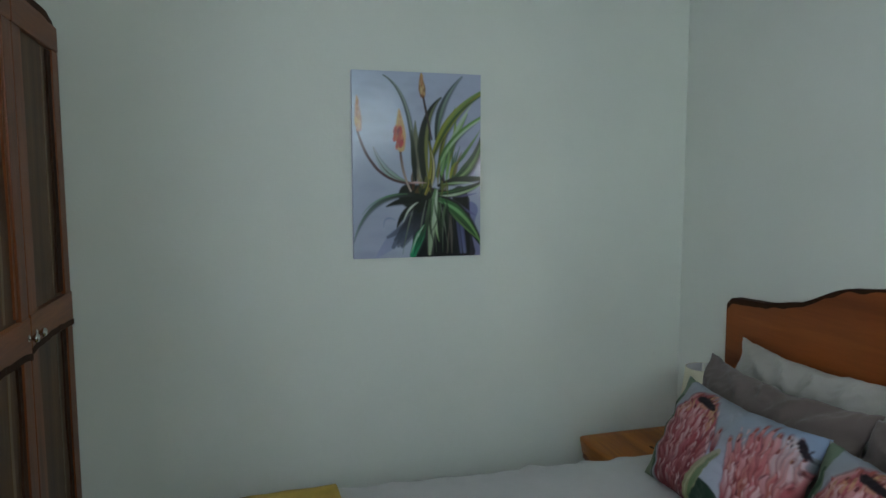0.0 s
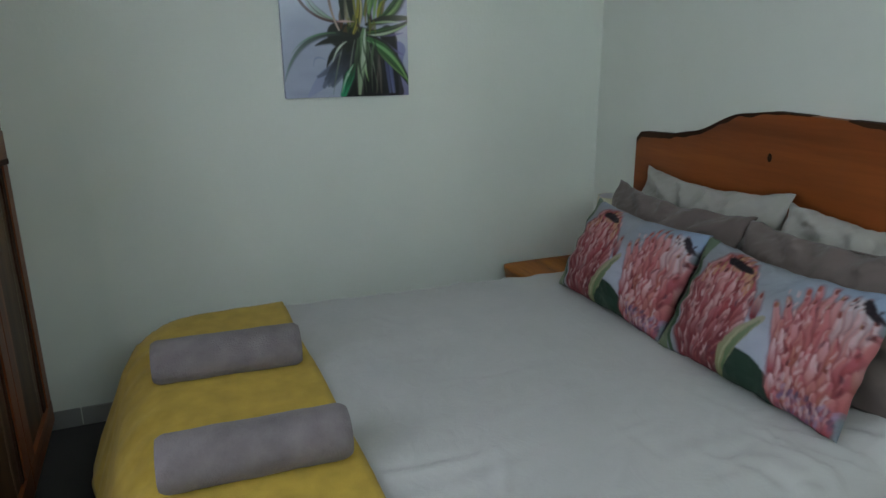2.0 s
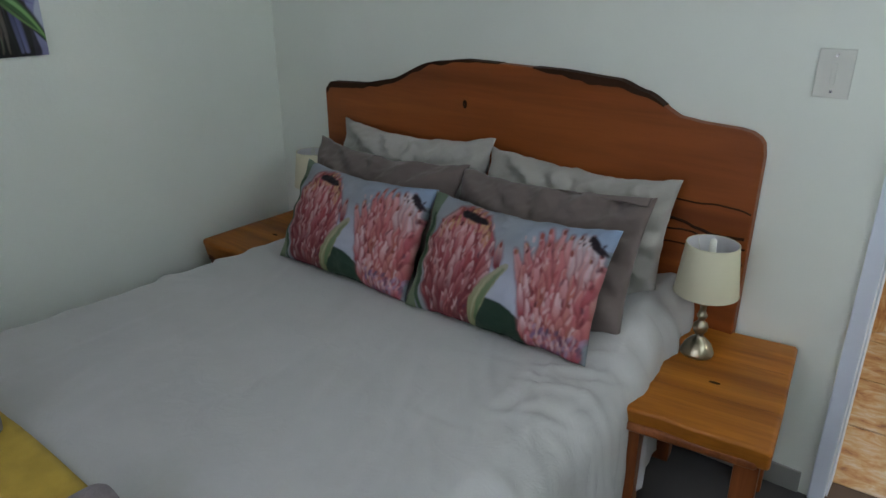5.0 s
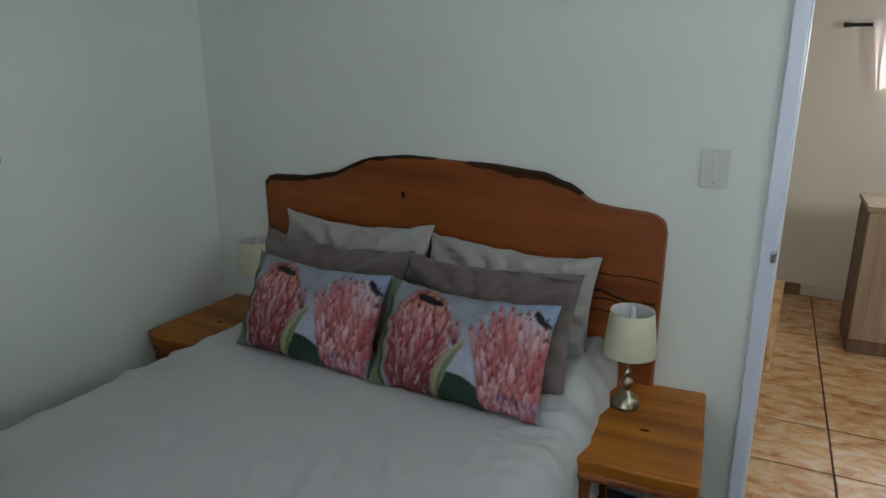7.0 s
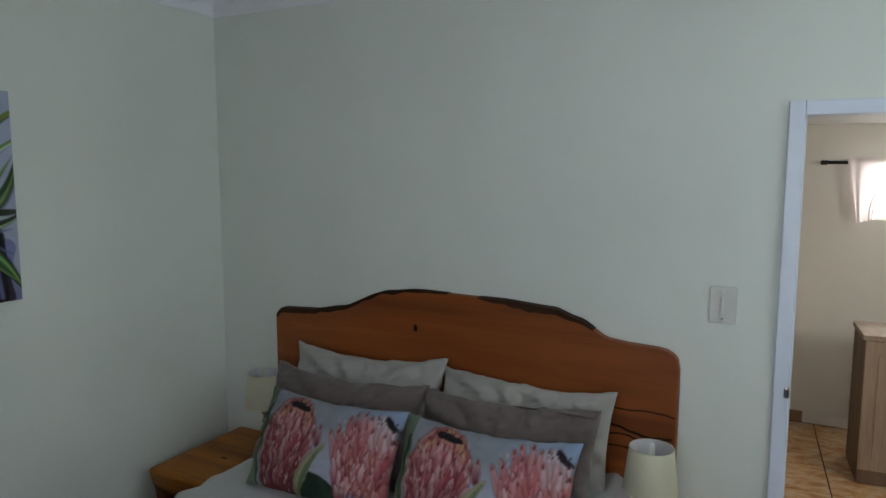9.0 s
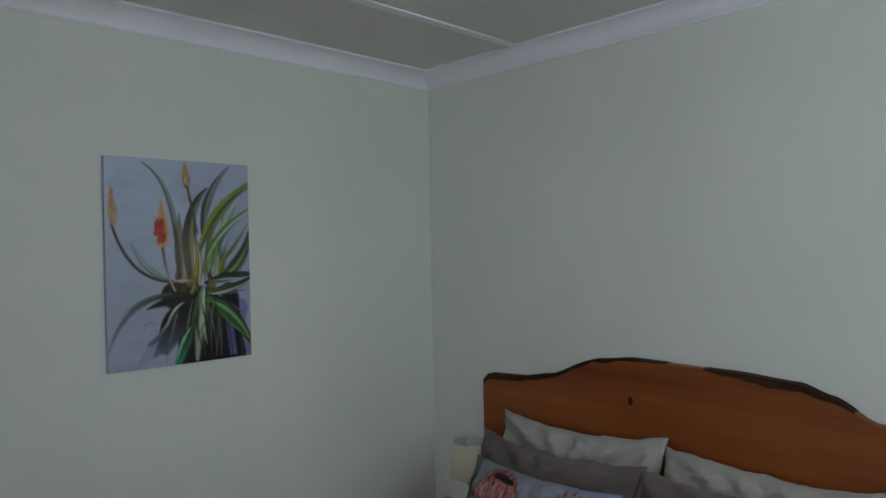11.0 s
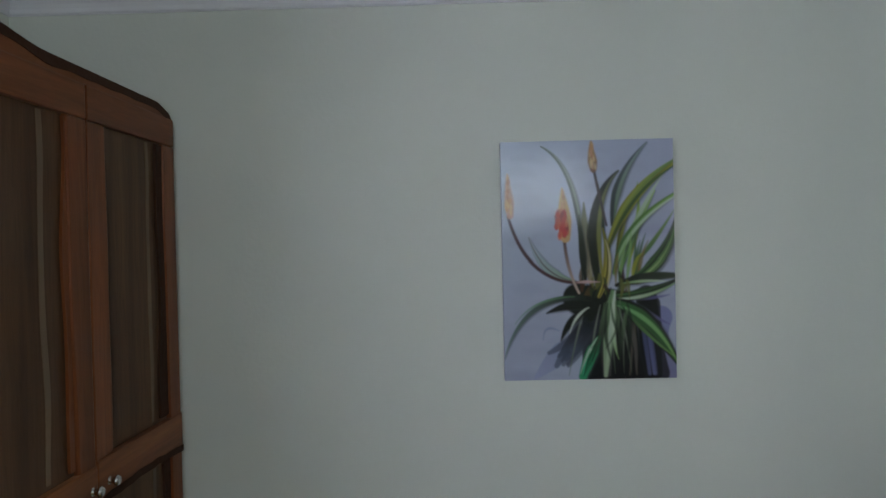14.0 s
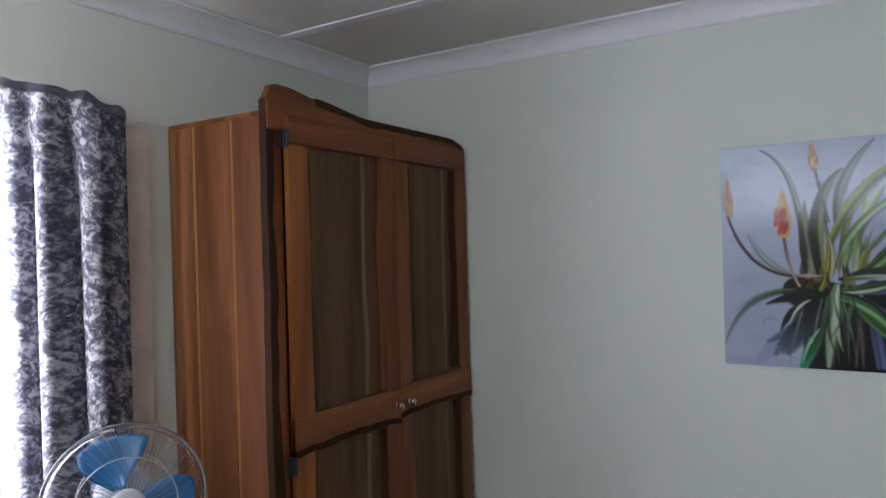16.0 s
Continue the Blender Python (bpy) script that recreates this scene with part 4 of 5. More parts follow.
def nightstand(x0, x1, y0, top, label, turn=0.0, slab=0.075):
    """A slab-topped stand on four square legs and nothing below."""
    ns = thing("nightstand", pose((x0 + x1) / 2, y0 / 2 - 0.012 * (turn > 0), FL, 0, 0, turn), label, "nightstand", "nightstands")
    hw, hd, h = (x1 - x0) / 2, -y0 / 2 - 0.008, top - FL
    bm = bmesh.new()
    box(-hw, hw, -hd, hd, h - slab, h, bm=bm)
    bmesh.ops.subdivide_edges(bm, edges=bm.edges[:], cuts=5, use_grid_fill=True)
    for v in bm.verts:
        front = max(0, -v.co.y / hd - 0.55) / 0.45
        v.co.y += 0.02 * front * noise.noise(Vector((v.co.x * 6, 0, x0)))
        v.co.x += 0.006 * noise.noise(Vector((v.co.y * 5, 3, x0)))
        low = (h - v.co.z) / slab
        v.co.y += 0.02 * front * low
    top_ob = part("tabletop", bm, M_STAND, ns, "thick honey-brown plank top with rounded edges", True)
    bev = top_ob.modifiers.new("edge", 'BEVEL')
    bev.width, bev.segments, bev.limit_method, bev.angle_limit = 0.02, 4, 'ANGLE', radians(50)
    for yy in (0.10 * hd / 0.3, -0.12 * hd / 0.3):
        part("plank_joint", box(-hw + 0.02, hw - 0.02, yy - 0.0008, yy + 0.0008, h - 0.002, h + 0.0004), M_WRED, ns)
    part("waney_edge", box(-hw + 0.03, hw - 0.03, -hd + 0.012, -hd + 0.05, h - slab - 0.006, h - slab + 0.025, 0.012, 3), M_WRED, ns, "darker waney lower edge of the slab", True)
    kn = lathe([(0.0, 0.0006), (0.007, 0.0006), (0.011, 0.0)], 14)
    bmesh.ops.scale(kn, verts=kn.verts[:], vec=(1.6, 0.7, 1))
    bmesh.ops.translate(kn, verts=kn.verts[:], vec=(0.02, -0.05, h))
    part("knot", kn, M_BARK, ns)
    for sx in (-1, 1):
        for sy in (-1, 1):
            cx, cy = sx * (hw - 0.055), sy * (hd - 0.06)
            part("leg", box(cx - 0.032, cx + 0.032, cy - 0.032, cy + 0.032, 0, h - slab + 0.005, 0.006), M_WRED, ns)
    part("back_panel", box(-hw + 0.09, hw - 0.09, hd - 0.075, hd - 0.06, 0.10, h - slab - 0.067, 0.002, 1), M_BARK, ns, "dark board closing the back")
    for sy in (1,):
        part("apron", box(-hw + 0.09, hw - 0.09, sy * (hd - 0.06) - 0.012, sy * (hd - 0.06) + 0.012, h - slab - 0.065, h - slab - 0.001, 0.003), M_WRED, ns)
    return ns


nightstand(2.135, 2.56, -0.645, 0.50, "honey-brown plank nightstand beside the bed, holding a lamp", 7)
nightstand(0.10, 0.52, -0.62, 0.49, "honey-brown plank nightstand between the bed and the wall", 0.0, 0.095)


def table_lamp(at, label):
    lamp = thing("table_lamp", at, label, "table lamp", "bedside lamps")
    base = [(0.0, 0.0), (0.05, 0.0), (0.052, 0.006), (0.050, 0.012), (0.043, 0.03), (0.028, 0.048), (0.014, 0.06), (0.011, 0.066), (0.013, 0.07), (0.021, 0.082), (0.024, 0.093), (0.021, 0.104), (0.011, 0.114), (0.010, 0.122), (0.015, 0.128), (0.016, 0.134), (0.012, 0.142), (0.009, 0.150), (0.010, 0.165), (0.018, 0.176), (0.019, 0.184), (0.012, 0.192), (0.009, 0.20), (0.0, 0.20)]
    part("base", lathe(base, 40), M_BRASS, lamp, "turned antique brass lamp base", True)
    part("bulb_holder", lathe([(0.014, 0.20), (0.016, 0.205), (0.016, 0.245), (0.0, 0.25)], 20), M_SWITCH, lamp, "white bulb holder", True)
    sh = part("shade", lathe([(0.0945, 0.213), (0.096, 0.216), (0.0775, 0.372), (0.076, 0.374)], 56), M_SHADE, lamp, "cream fabric tapered drum shade", True)
    part("lining", lathe([(0.093, 0.2135), (0.0745, 0.3735)], 56), M_LINER, sh, "pale lining inside the shade", True)
    for z, r in ((0.2145, 0.0957), (0.373, 0.0770)):
        part("rim", tube([(r * math.cos(2 * math.pi * k / 56), r * math.sin(2 * math.pi * k / 56), z) for k in range(57)], 0.0018, 6), M_SHADE, sh)
    for k in range(3):
        a = 2 * math.pi * k / 3 + 0.4
        part("spider_arm", tube([(0.012 * math.cos(a), 0.012 * math.sin(a), 0.235), (0.075 * math.cos(a), 0.075 * math.sin(a), 0.366)], 0.0016, 6), M_SWITCH, sh)
    part("bulb", lathe([(0.0, 0.25), (0.011, 0.252), (0.012, 0.34), (0.009, 0.385), (0.0, 0.392)], 20), M_SWITCH, lamp, "unlit white stick bulb", True)
    return lamp


lamp_one = table_lamp((2.27, -0.24, 0.5005), "unlit brass table lamp with a cream shade on a nightstand")
copy_thing(lamp_one, Matrix.Translation((0.415, -0.165, 0.4905)))


def flower_painting():
    """Aloe in flower on lilac grey, on a stretched canvas."""
    pic = thing("painting", (0, -1.356, 1.745), "unframed canvas painting of flowering aloes on lilac grey", "painting")
    hw, hh = 0.285, 0.397
    part("canvas", box(0.001, 0.024, -hw, hw, -hh, hh, 0.003, 1), M_CANVAS, pic, "stretched canvas with wrapped edges")
    p = Print(270, 380, 1.4, (0.39, 0.42, 0.50))
    rng = random.Random(8)
    # paler blue to the upper left: the canvas's window sheen, put into the colour
    p.blend(np.clip(1.15 - p.v * 1.5 - p.u * 0.5, 0, 1) * 0.7, (0.47, 0.54, 0.62))
    for k in range(70):
        x, yy = rng.uniform(520, 805), rng.uniform(240, 660)
        p.stroke(((x - 527) / 271, (yy - 246) / 406), ((x - 500) / 271, (yy - 250) / 406), ((x - 480) / 271, (yy - 240) / 406), rng.uniform(0.03, 0.09), rng.choice(((0.37, 0.395, 0.48), (0.42, 0.455, 0.54), (0.33, 0.355, 0.45))), None, 0.6, 0.3, 0.04, 0.35)
    p.blend(np.clip((p.u + (1 - p.v)) * 0.5 - 0.5, 0, 0.5), (0.33, 0.34, 0.46))
    def P(x, y):
        return (x - 527 - 11 * min(1, max(0.2, (812 - x) / 60))) / 271, (y - 250 - 0.03 * (x - 527)) / 406

    def S(a, b, c, w, rgb, tip=None, **k):
        if w >= 9 and "alpha" not in k:
            p.stroke(P(a[0] + 2, a[1] + 1), P(b[0] + 3, b[1] + 2), P(c[0] + 1, c[1] + 1), w * 1.05 / 271, (0.03, 0.035, 0.03), (0.08, 0.09, 0.09), k.get("start", 0.3), k.get("end", 0.1), 0.014, 0.55)
        p.stroke(P(*a), P(*b), P(*c), w * 0.93 / 271, rgb, tip, soft=0.011, **k)
        if w >= 9 and "alpha" not in k and max(rgb) > 0.05:
            for _ in range(4):
                o, g = rng.uniform(-0.32, 0.32) * w, rng.choice((0.3, 0.45, 1.6, 2.1))
                tone, far = tuple(min(0.5, q * g) for q in rgb), tuple(min(0.55, q * g) for q in (tip or rgb))
                p.stroke(P(a[0] + o * 0.4, a[1] + o * 0.3), P(b[0] + o, b[1] + o * 0.7), P(c[0], c[1]), rng.uniform(0.10, 0.2) * w / 271, tone, far, 0.5, 0.3, 0.009, 0.7)

    dk, gr, lg, yg, pale, mauve = (0.022, 0.026, 0.018), (0.06, 0.13, 0.05), (0.22, 0.36, 0.14), (0.33, 0.34, 0.05), (0.52, 0.58, 0.50), (0.17, 0.16, 0.30)
    S((650, 590), (620, 620), (585, 655), 34, (0.22, 0.27, 0.36), (0.33, 0.36, 0.5), alpha=0.8)
    S((780, 560), (765, 600), (790, 650), 40, (0.17, 0.18, 0.36), mauve, start=1, end=1, alpha=0.7)
    for k in range(16):
        x = rng.uniform(672, 768)
        S((x, rng.uniform(515, 560)), (x + rng.uniform(-8, 8), 600), (x + rng.uniform(-14, 14), 655), 38, (0.012, 0.013, 0.011), (0.02, 0.02, 0.022), start=0.9, end=1, alpha=0.85)
    S((655, 520), (680, 540), (725, 530), 60, dk, start=0.8, end=0.6)
    for k in range(14):
        x = rng.uniform(628, 668)
        S((x + 24, rng.uniform(545, 580)), (x + 6, 600), (x - rng.uniform(0, 30), rng.uniform(600, 655)), rng.uniform(6, 18), (0.03, 0.033, 0.04), (0.11, 0.13, 0.17), start=0.8, end=0.5, alpha=0.7)
    for k in range(4):
        x = rng.uniform(755, 790)
        S((x, 575), (x + 4, 610), (x + 8, 655), rng.uniform(5, 9), (0.10, 0.11, 0.22), (0.18, 0.20, 0.33), start=0.8, end=0.8, alpha=0.7)
    for k in range(5):
        x = rng.uniform(690, 745)
        S((x, 560), (x, 610), (x + rng.uniform(-5, 5), 655), 4, rng.choice(((0.12, 0.115, 0.11), (0.08, 0.075, 0.07), (0.17, 0.15, 0.12))), None, start=0.7, end=0.7, alpha=0.7)
    for k in range(16):
        x, yy = rng.uniform(655, 735), rng.uniform(470, 545)
        S((x, yy), (x + rng.uniform(-6, 6), yy - 14), (x + rng.uniform(-12, 12), yy - 34), rng.uniform(4, 9), rng.choice(((0.05, 0.02, 0.015), (0.09, 0.035, 0.02), (0.02, 0.018, 0.014), (0.12, 0.08, 0.03))), None, start=0.5, alpha=0.85)
    for x, bend, foot in ((690, -14, 672), (700, 8, 712), (718, 14, 738), (730, -6, 726), (668, -18, 640)):
        S((x, 535), (x + bend, 590), (foot, 652), 3.5, (0.30, 0.33, 0.29), (0.14, 0.19, 0.12), alpha=0.75)
    S((720, 520), (765, 530), (792, 522), 8, mauve, alpha=0.8)
    S((740, 530), (770, 560), (792, 572), 8, mauve, alpha=0.8)
    S((735, 560), (748, 610), (745, 650), 9, (0.14, 0.13, 0.12), alpha=0.7)
    S((650, 492), (600, 480), (580, 415), 16, (0.26, 0.36, 0.24), (0.36, 0.42, 0.5))
    for dx, c, t2 in ((0, (0.04, 0.055, 0.045), (0.16, 0.20, 0.19)), (2, (0.22, 0.27, 0.17), (0.30, 0.35, 0.37))):
        S((664 + dx, 495), (668 + dx, 300), (602 + dx, 261), 9 - dx * 2.5, c, t2)
    S((676, 495), (668, 430), (668, 360), 20, (0.30, 0.27, 0.17), (0.12, 0.14, 0.06), alpha=0.9)
    S((668, 490), (664, 440), (660, 380), 12, dk, (0.05, 0.07, 0.03))
    for dx, c, t2 in ((0, (0.035, 0.05, 0.045), (0.10, 0.13, 0.14)), (4, (0.13, 0.19, 0.11), (0.26, 0.32, 0.33))):
        S((711 + dx, 400), (712 + dx, 320), (765, 263), 15 - dx * 2, c, t2)
    S((735, 470), (757, 400), (752, 330), 8, yg, lg)
    for a, b, c, w, c1, c2 in (((722, 480), (742, 420), (775, 345), 10, gr, lg), ((716, 470), (722, 400), (752, 335), 9, (0.1, 0.12, 0.03), yg), ((745, 470), (775, 430), (800, 380), 8, gr, (0.2, 0.3, 0.12)), ((730, 440), (752, 380), (790, 310), 7, lg, pale), ((700, 430), (694, 380), (690, 330), 8, dk, gr)):
        S(a, b, c, w, c1, c2)
    for dy, c, t2, w in ((0, (0.17, 0.18, 0.03), yg, 20), (-4, yg, lg, 9), (6, (0.07, 0.1, 0.02), gr, 6)):
        S((703, 440 + dy), (735, 340 + dy), (806, 296 + dy), w, c, t2, end=0.3)
    for dy, c, t2, w in ((0, gr, (0.15, 0.26, 0.08), 14), (4, lg, pale, 6)):
        S((712, 480 + dy), (728, 400 + dy), (806, 350 + dy), w, c, t2, end=0.4)
    for k in range(9):
        x = rng.uniform(712, 752)
        S((x, 500), (x + rng.uniform(-2, 8), 460), (x + rng.uniform(0, 16), rng.uniform(410, 455)), 7, rng.choice((yg, gr, lg, (0.2, 0.16, 0.06))), None, alpha=0.8)
    for dx, c, t2, w in ((0, gr, (0.04, 0.07, 0.03), 24), (5, (0.25, 0.40, 0.16), gr, 9)):
        S((740 + dx, 495), (790 + dx, 470), (803, 395), w, c, t2, end=0.25)
    S((716, 502), (760, 486), (806, 490), 17, dk, (0.05, 0.07, 0.04), end=0.4)
    S((722, 500), (765, 494), (790, 500), 5, lg, pale)
    for dy, c, t2, w in ((0, gr, dk, 18), (5, pale, lg, 6)):
        S((715, 520 + dy), (765, 524 + dy), (806, 494 + dy), w, c, t2)
    for dx, c, t2, w in ((0, (0.03, 0.04, 0.02), dk, 22), (9, (0.26, 0.26, 0.06), (0.14, 0.17, 0.12), 8)):
        S((690 + dx, 515), (664 + dx, 360), (722, 309), w, c, t2, end=0.12)
    S((688, 520), (712, 470), (696, 405), 15, (0.32, 0.28, 0.07), (0.2, 0.2, 0.04))
    S((702, 505), (712, 460), (700, 425), 4, (0.5, 0.46, 0.3))
    for d, c, t2, w in ((0, dk, dk, 32), (2, (0.06, 0.16, 0.06), gr, 22), (8, (0.2, 0.4, 0.2), lg, 8)):
        S((714, 528 + d), (765 + d, 555), (803, 640), w, c, t2, end=0.2)
    S((722, 535), (760, 590), (798, 628), 6, (0.04, 0.1, 0.05), lg)
    for d, c, w in ((0, (0.16, 0.25, 0.14), 22), (4, pale, 8)):
        S((710 + d, 512), (704 + d, 560), (697, 655), w, c, (0.3, 0.38, 0.26), end=0.3)
    S((711, 555), (708, 600), (718, 628), 7, pale, lg)
    S((688, 590), (672, 620), (662, 655), 20, (0.06, 0.2, 0.10), (0.05, 0.3, 0.16), end=0.7)
    S((684, 590), (668, 615), (658, 650), 4, (0.4, 0.5, 0.4))
    for k in range(10):
        x = rng.uniform(690, 735)
        S((x, rng.uniform(520, 545)), (x + rng.uniform(-14, 14), 575), (x + rng.uniform(-26, 26), rng.uniform(590, 645)), rng.uniform(4, 8), rng.choice(((0.06, 0.12, 0.06), (0.03, 0.05, 0.03), (0.14, 0.22, 0.12))), (0.03, 0.035, 0.03), alpha=0.75)
    for k in range(12):
        x = rng.uniform(676, 736)
        S((x, rng.uniform(480, 512)), (x + rng.uniform(-5, 5), 500), (x + rng.uniform(-10, 10), rng.uniform(505, 530)), rng.uniform(5, 9), rng.choice((dk, (0.05, 0.08, 0.03), (0.16, 0.17, 0.05), (0.08, 0.05, 0.03))), None, start=0.6, alpha=0.8)
    S((672, 522), (570, 505), (538, 618), 9.5, dk, (0.2, 0.28, 0.25), start=0.9, end=0.1)
    S((650, 518), (585, 516), (556, 560), 4, (0.1, 0.22, 0.1), (0.25, 0.35, 0.3))
    S((675, 533), (640, 528), (606, 544), 15, dk, None, start=0.8)
    S((668, 545), (640, 555), (628, 592), 14, dk, None)
    S((672, 538), (650, 550), (642, 580), 5, pale)
    S((625, 575), (600, 560), (600, 590), 4, (0.28, 0.32, 0.42))
    S((548, 378), (575, 490), (660, 495), 6, (0.09, 0.05, 0.06), (0.10, 0.05, 0.045), start=0.8, end=0.8)
    S((655, 494), (670, 493), (690, 495), 5, (0.5, 0.36, 0.34))
    S((636, 416), (638, 470), (658, 512), 6, (0.08, 0.04, 0.045), (0.5, 0.42, 0.36), start=0.9, end=0.6)
    S((683, 300), (688, 330), (702, 400), 5, (0.07, 0.05, 0.05), None, start=0.9, end=0.8)
    for x, y0, y1, w, body, low in ((549, 306, 376, 16, (0.46, 0.34, 0.24), (0.42, 0.26, 0.19)), (636, 334, 418, 24, (0.50, 0.37, 0.16), (0.50, 0.33, 0.15)), (681, 258, 304, 16, (0.38, 0.27, 0.11), (0.2, 0.10, 0.05))):
        S((x + 2, y1), (x + 1, (y0 + y1) / 2 + 8), (x - 2, y0), w, low, body, start=0.7, end=0.1, alpha=0.95)
        for k in range(22):
            a = rng.uniform(0.1, 1)
            xx, yy = x + rng.uniform(-0.35, 0.4) * w * a, y0 + (y1 - y0) * a
            S((xx, yy), (xx, yy - 4), (xx - 1, yy - 9), 4, rng.choice(((0.52, 0.40, 0.22), (0.44, 0.27, 0.13), (0.48, 0.30, 0.18), (0.36, 0.18, 0.10))), None, start=0.7, alpha=0.8)
    for k in range(44):
        a = rng.uniform(0, 1)
        xx, yy = 624 + rng.uniform(0, 13 + 6 * a), 376 + 44 * a
        S((xx, yy), (xx, yy - 4), (xx + 1, yy - 10), 7, rng.choice(((0.40, 0.03, 0.025), (0.28, 0.03, 0.025), (0.44, 0.07, 0.04), (0.50, 0.18, 0.09))), None, start=0.8, alpha=0.85)
    p.img = np.clip(p.img, 0.004, 1)
    p.img *= (p.img / 0.42) ** 0.30
    me = mesh_of("painted_face", grid_mesh(270, 380, lambda u, v: Vector((0.0262, (u - 0.5) * 2 * (hw - 0.001), (0.5 - v) * 2 * (hh - 0.001))), False), M_ART, True)
    me.flip_normals()
    p.onto(me, lambda c: (c[:, 1] / (2 * hw) + 0.5, 0.5 - c[:, 2] / (2 * hh)))
    face = new("painted_face", me)
    face.parent = pic
    face["label"] = "aloe leaves and orange flower spikes in oils"


flower_painting()


# ---- wardrobe ----
WX0, WX1, WYF, WYB = 0.02, 1.165, -2.775, YS + 0.012


def make_wardrobe():
    w = thing("wardrobe", (0, 0, FL), "two-door wardrobe of mixed hardwood planks with live edges", "wardrobe")
    H = 2.245 - FL

    def z(v):
        return v - FL
    # carcass
    body = part("body", box(WX0, WX1 - 0.02, WYB, WYF + 0.001, 0.02, H - 0.02, 0.003, 1), M_WPANEL, w, "dark inner carcass of the wardrobe")
    side = part("side", box(WX1 - 0.019, WX1 - 0.004, WYB, WYF, 0.01, H, 0.002, 1), M_WSIDE, w, "side of vertical planks with pale sapwood stripes")
    yy = WYB
    widths = (0.126, 0.013, 0.175, 0.013, 0.19)
    for k, wd in enumerate(widths):
        y1 = min(yy + wd, WYF - 0.012)
        part("plank", box(WX1 - 0.0035, WX1 + (0.006 if k % 2 == 0 else 0.0052), yy + 0.0006, y1 - 0.0006, 0.01, H, 0.0015, 1), M_SAP if k % 2 else M_WSIDE, side)
        yy = y1
    part("top", box(WX0, WX1 + 0.004, WYB, WYF, H + 0.0005, H + 0.018, 0.003, 1), M_WSIDE, w)
    # live-edge front post
    def ragged(zz, k):
        return 0.010 * noise.noise(Vector((zz * 2.1, k, 0))) + 0.006 * noise.noise(Vector((zz * 7.0, k, 4)))
    n = 60
    left = [(WX1 + 0.045 + ragged(k / n * 2.2, 1), k / n * (z(2.285))) for k in range(n + 1)]
    right = [(1.145, k / n * z(2.285)) for k in range(n + 1)]
    post = part("post", prism(right[::-1] + left, WYF - 0.006, WYF + 0.022, 0.004), M_WRED, w, "red-brown front post with a dark waney edge")
    bark = [(x - 0.030 - 0.010 * (1 - zz / z(2.22)) - 0.018 * noise.noise(Vector((zz * 2.3, 9, 0))) - 0.006 * noise.noise(Vector((zz * 9, 5, 0))), zz) for x, zz in left]
    part("bark_edge", prism(bark + [(x + 0.003, zz) for x, zz in left[::-1]], WYF - 0.007, WYF + 0.0245, 0.004), M_BARK, post, "dark bark left along the post")
    part("post", box(WX0 - 0.015, WX0 + 0.026, WYF - 0.004, WYF + 0.018, 0.0, z(2.21), 0.004), M_WRED, w)
    # crown board
    keys = [(WX0 - 0.012, 2.245), (0.02, 2.263), (0.12, 2.285), (0.45, 2.285), (0.72, 2.285), (0.98, 2.315), (1.12, 2.335), (1.185, 2.335), (1.21, 2.29)]
    crown_top = [(x, z(v)) for x, v in smooth_curve(keys, 60)]
    crown = part("crown_board", prism([(1.208, z(2.19)), (WX0 - 0.012, z(2.19))] + crown_top, WYF + 0.0005, WYF + 0.03, 0.006), M_WRAIL, w, "wavy live-edge crown board")
    part("bark_edge", prism([(x, zz - 0.022 - 0.008 * noise.noise(Vector((x * 8, 0, 1)))) for x, zz in crown_top if x < 1.0][::-1] + [(x, zz + 0.002) for x, zz in crown_top if x < 1.0], WYF + 0.012, WYF + 0.033, 0.0), M_BARK, crown, "dark bark strip")
    # doors
    y0, y1 = WYF + 0.024, WYF + 0.046
    for x0, x1, hinge_x in ((0.575, 1.14, 1.146), (WX0 + 0.01, 0.571, None)):
        d = part("door", box(x0 + 0.02, x1 - 0.02, WYF + 0.023, WYF + 0.032, z(0.12), z(2.21), 0.001, 1), M_WPANEL, w, "framed door with dark olive-brown plank panels")
        stile_l, stile_r = (x1 - 0.09, x1), (x0, x0 + 0.082)
        outer, inner = (M_WHONEY, M_WRED) if hinge_x else (M_WRED, M_WRED)
        for (a, b), mt, k in ((stile_l, outer, 1), (stile_r, inner, 2)):
            nn = 40
            e1 = [(a + 0.010 * noise.noise(Vector((j / nn * 5, k, x0))) if k == 1 else a, z(0.1) + j / nn * 2.05) for j in range(nn + 1)]
            e2 = [(b + 0.012 * noise.noise(Vector((j / nn * 5, k, x0))) if k == 2 else b, z(0.1) + j / nn * 2.05) for j in range(nn + 1)]
            part("stile", prism(e2[::-1] + e1, y0, y1, 0.004), mt, d)
        part("rail", box(x0, x1, y0, y1 + 0.002, z(2.151), z(2.242), 0.005), M_WRAIL, d)
        nn = 24
        mid_low = [(x0 + (x1 - x0) * j / nn, z(1.14) + 0.02 * math.sin(2.2 * j / nn) + 0.006 * noise.noise(Vector((j * 0.4, x0, 2)))) for j in range(nn + 1)]
        rail = part("rail", prism(mid_low + [(x1, z(1.275)), (x0, z(1.265))], y0 - 0.001, y1 + 0.004, 0.004), M_WRAIL, d, "wide middle rail with a waney lower edge")
        part("bark_edge", prism([(x, zz + 0.018) for x, zz in mid_low][::-1] + [(x, zz - 0.003) for x, zz in mid_low], y0, y1 + 0.006), M_BARK, rail)
        part("rail", box(x0, x1, y0, y1 + 0.002, z(0.02), z(0.12), 0.005), M_WRAIL, d)
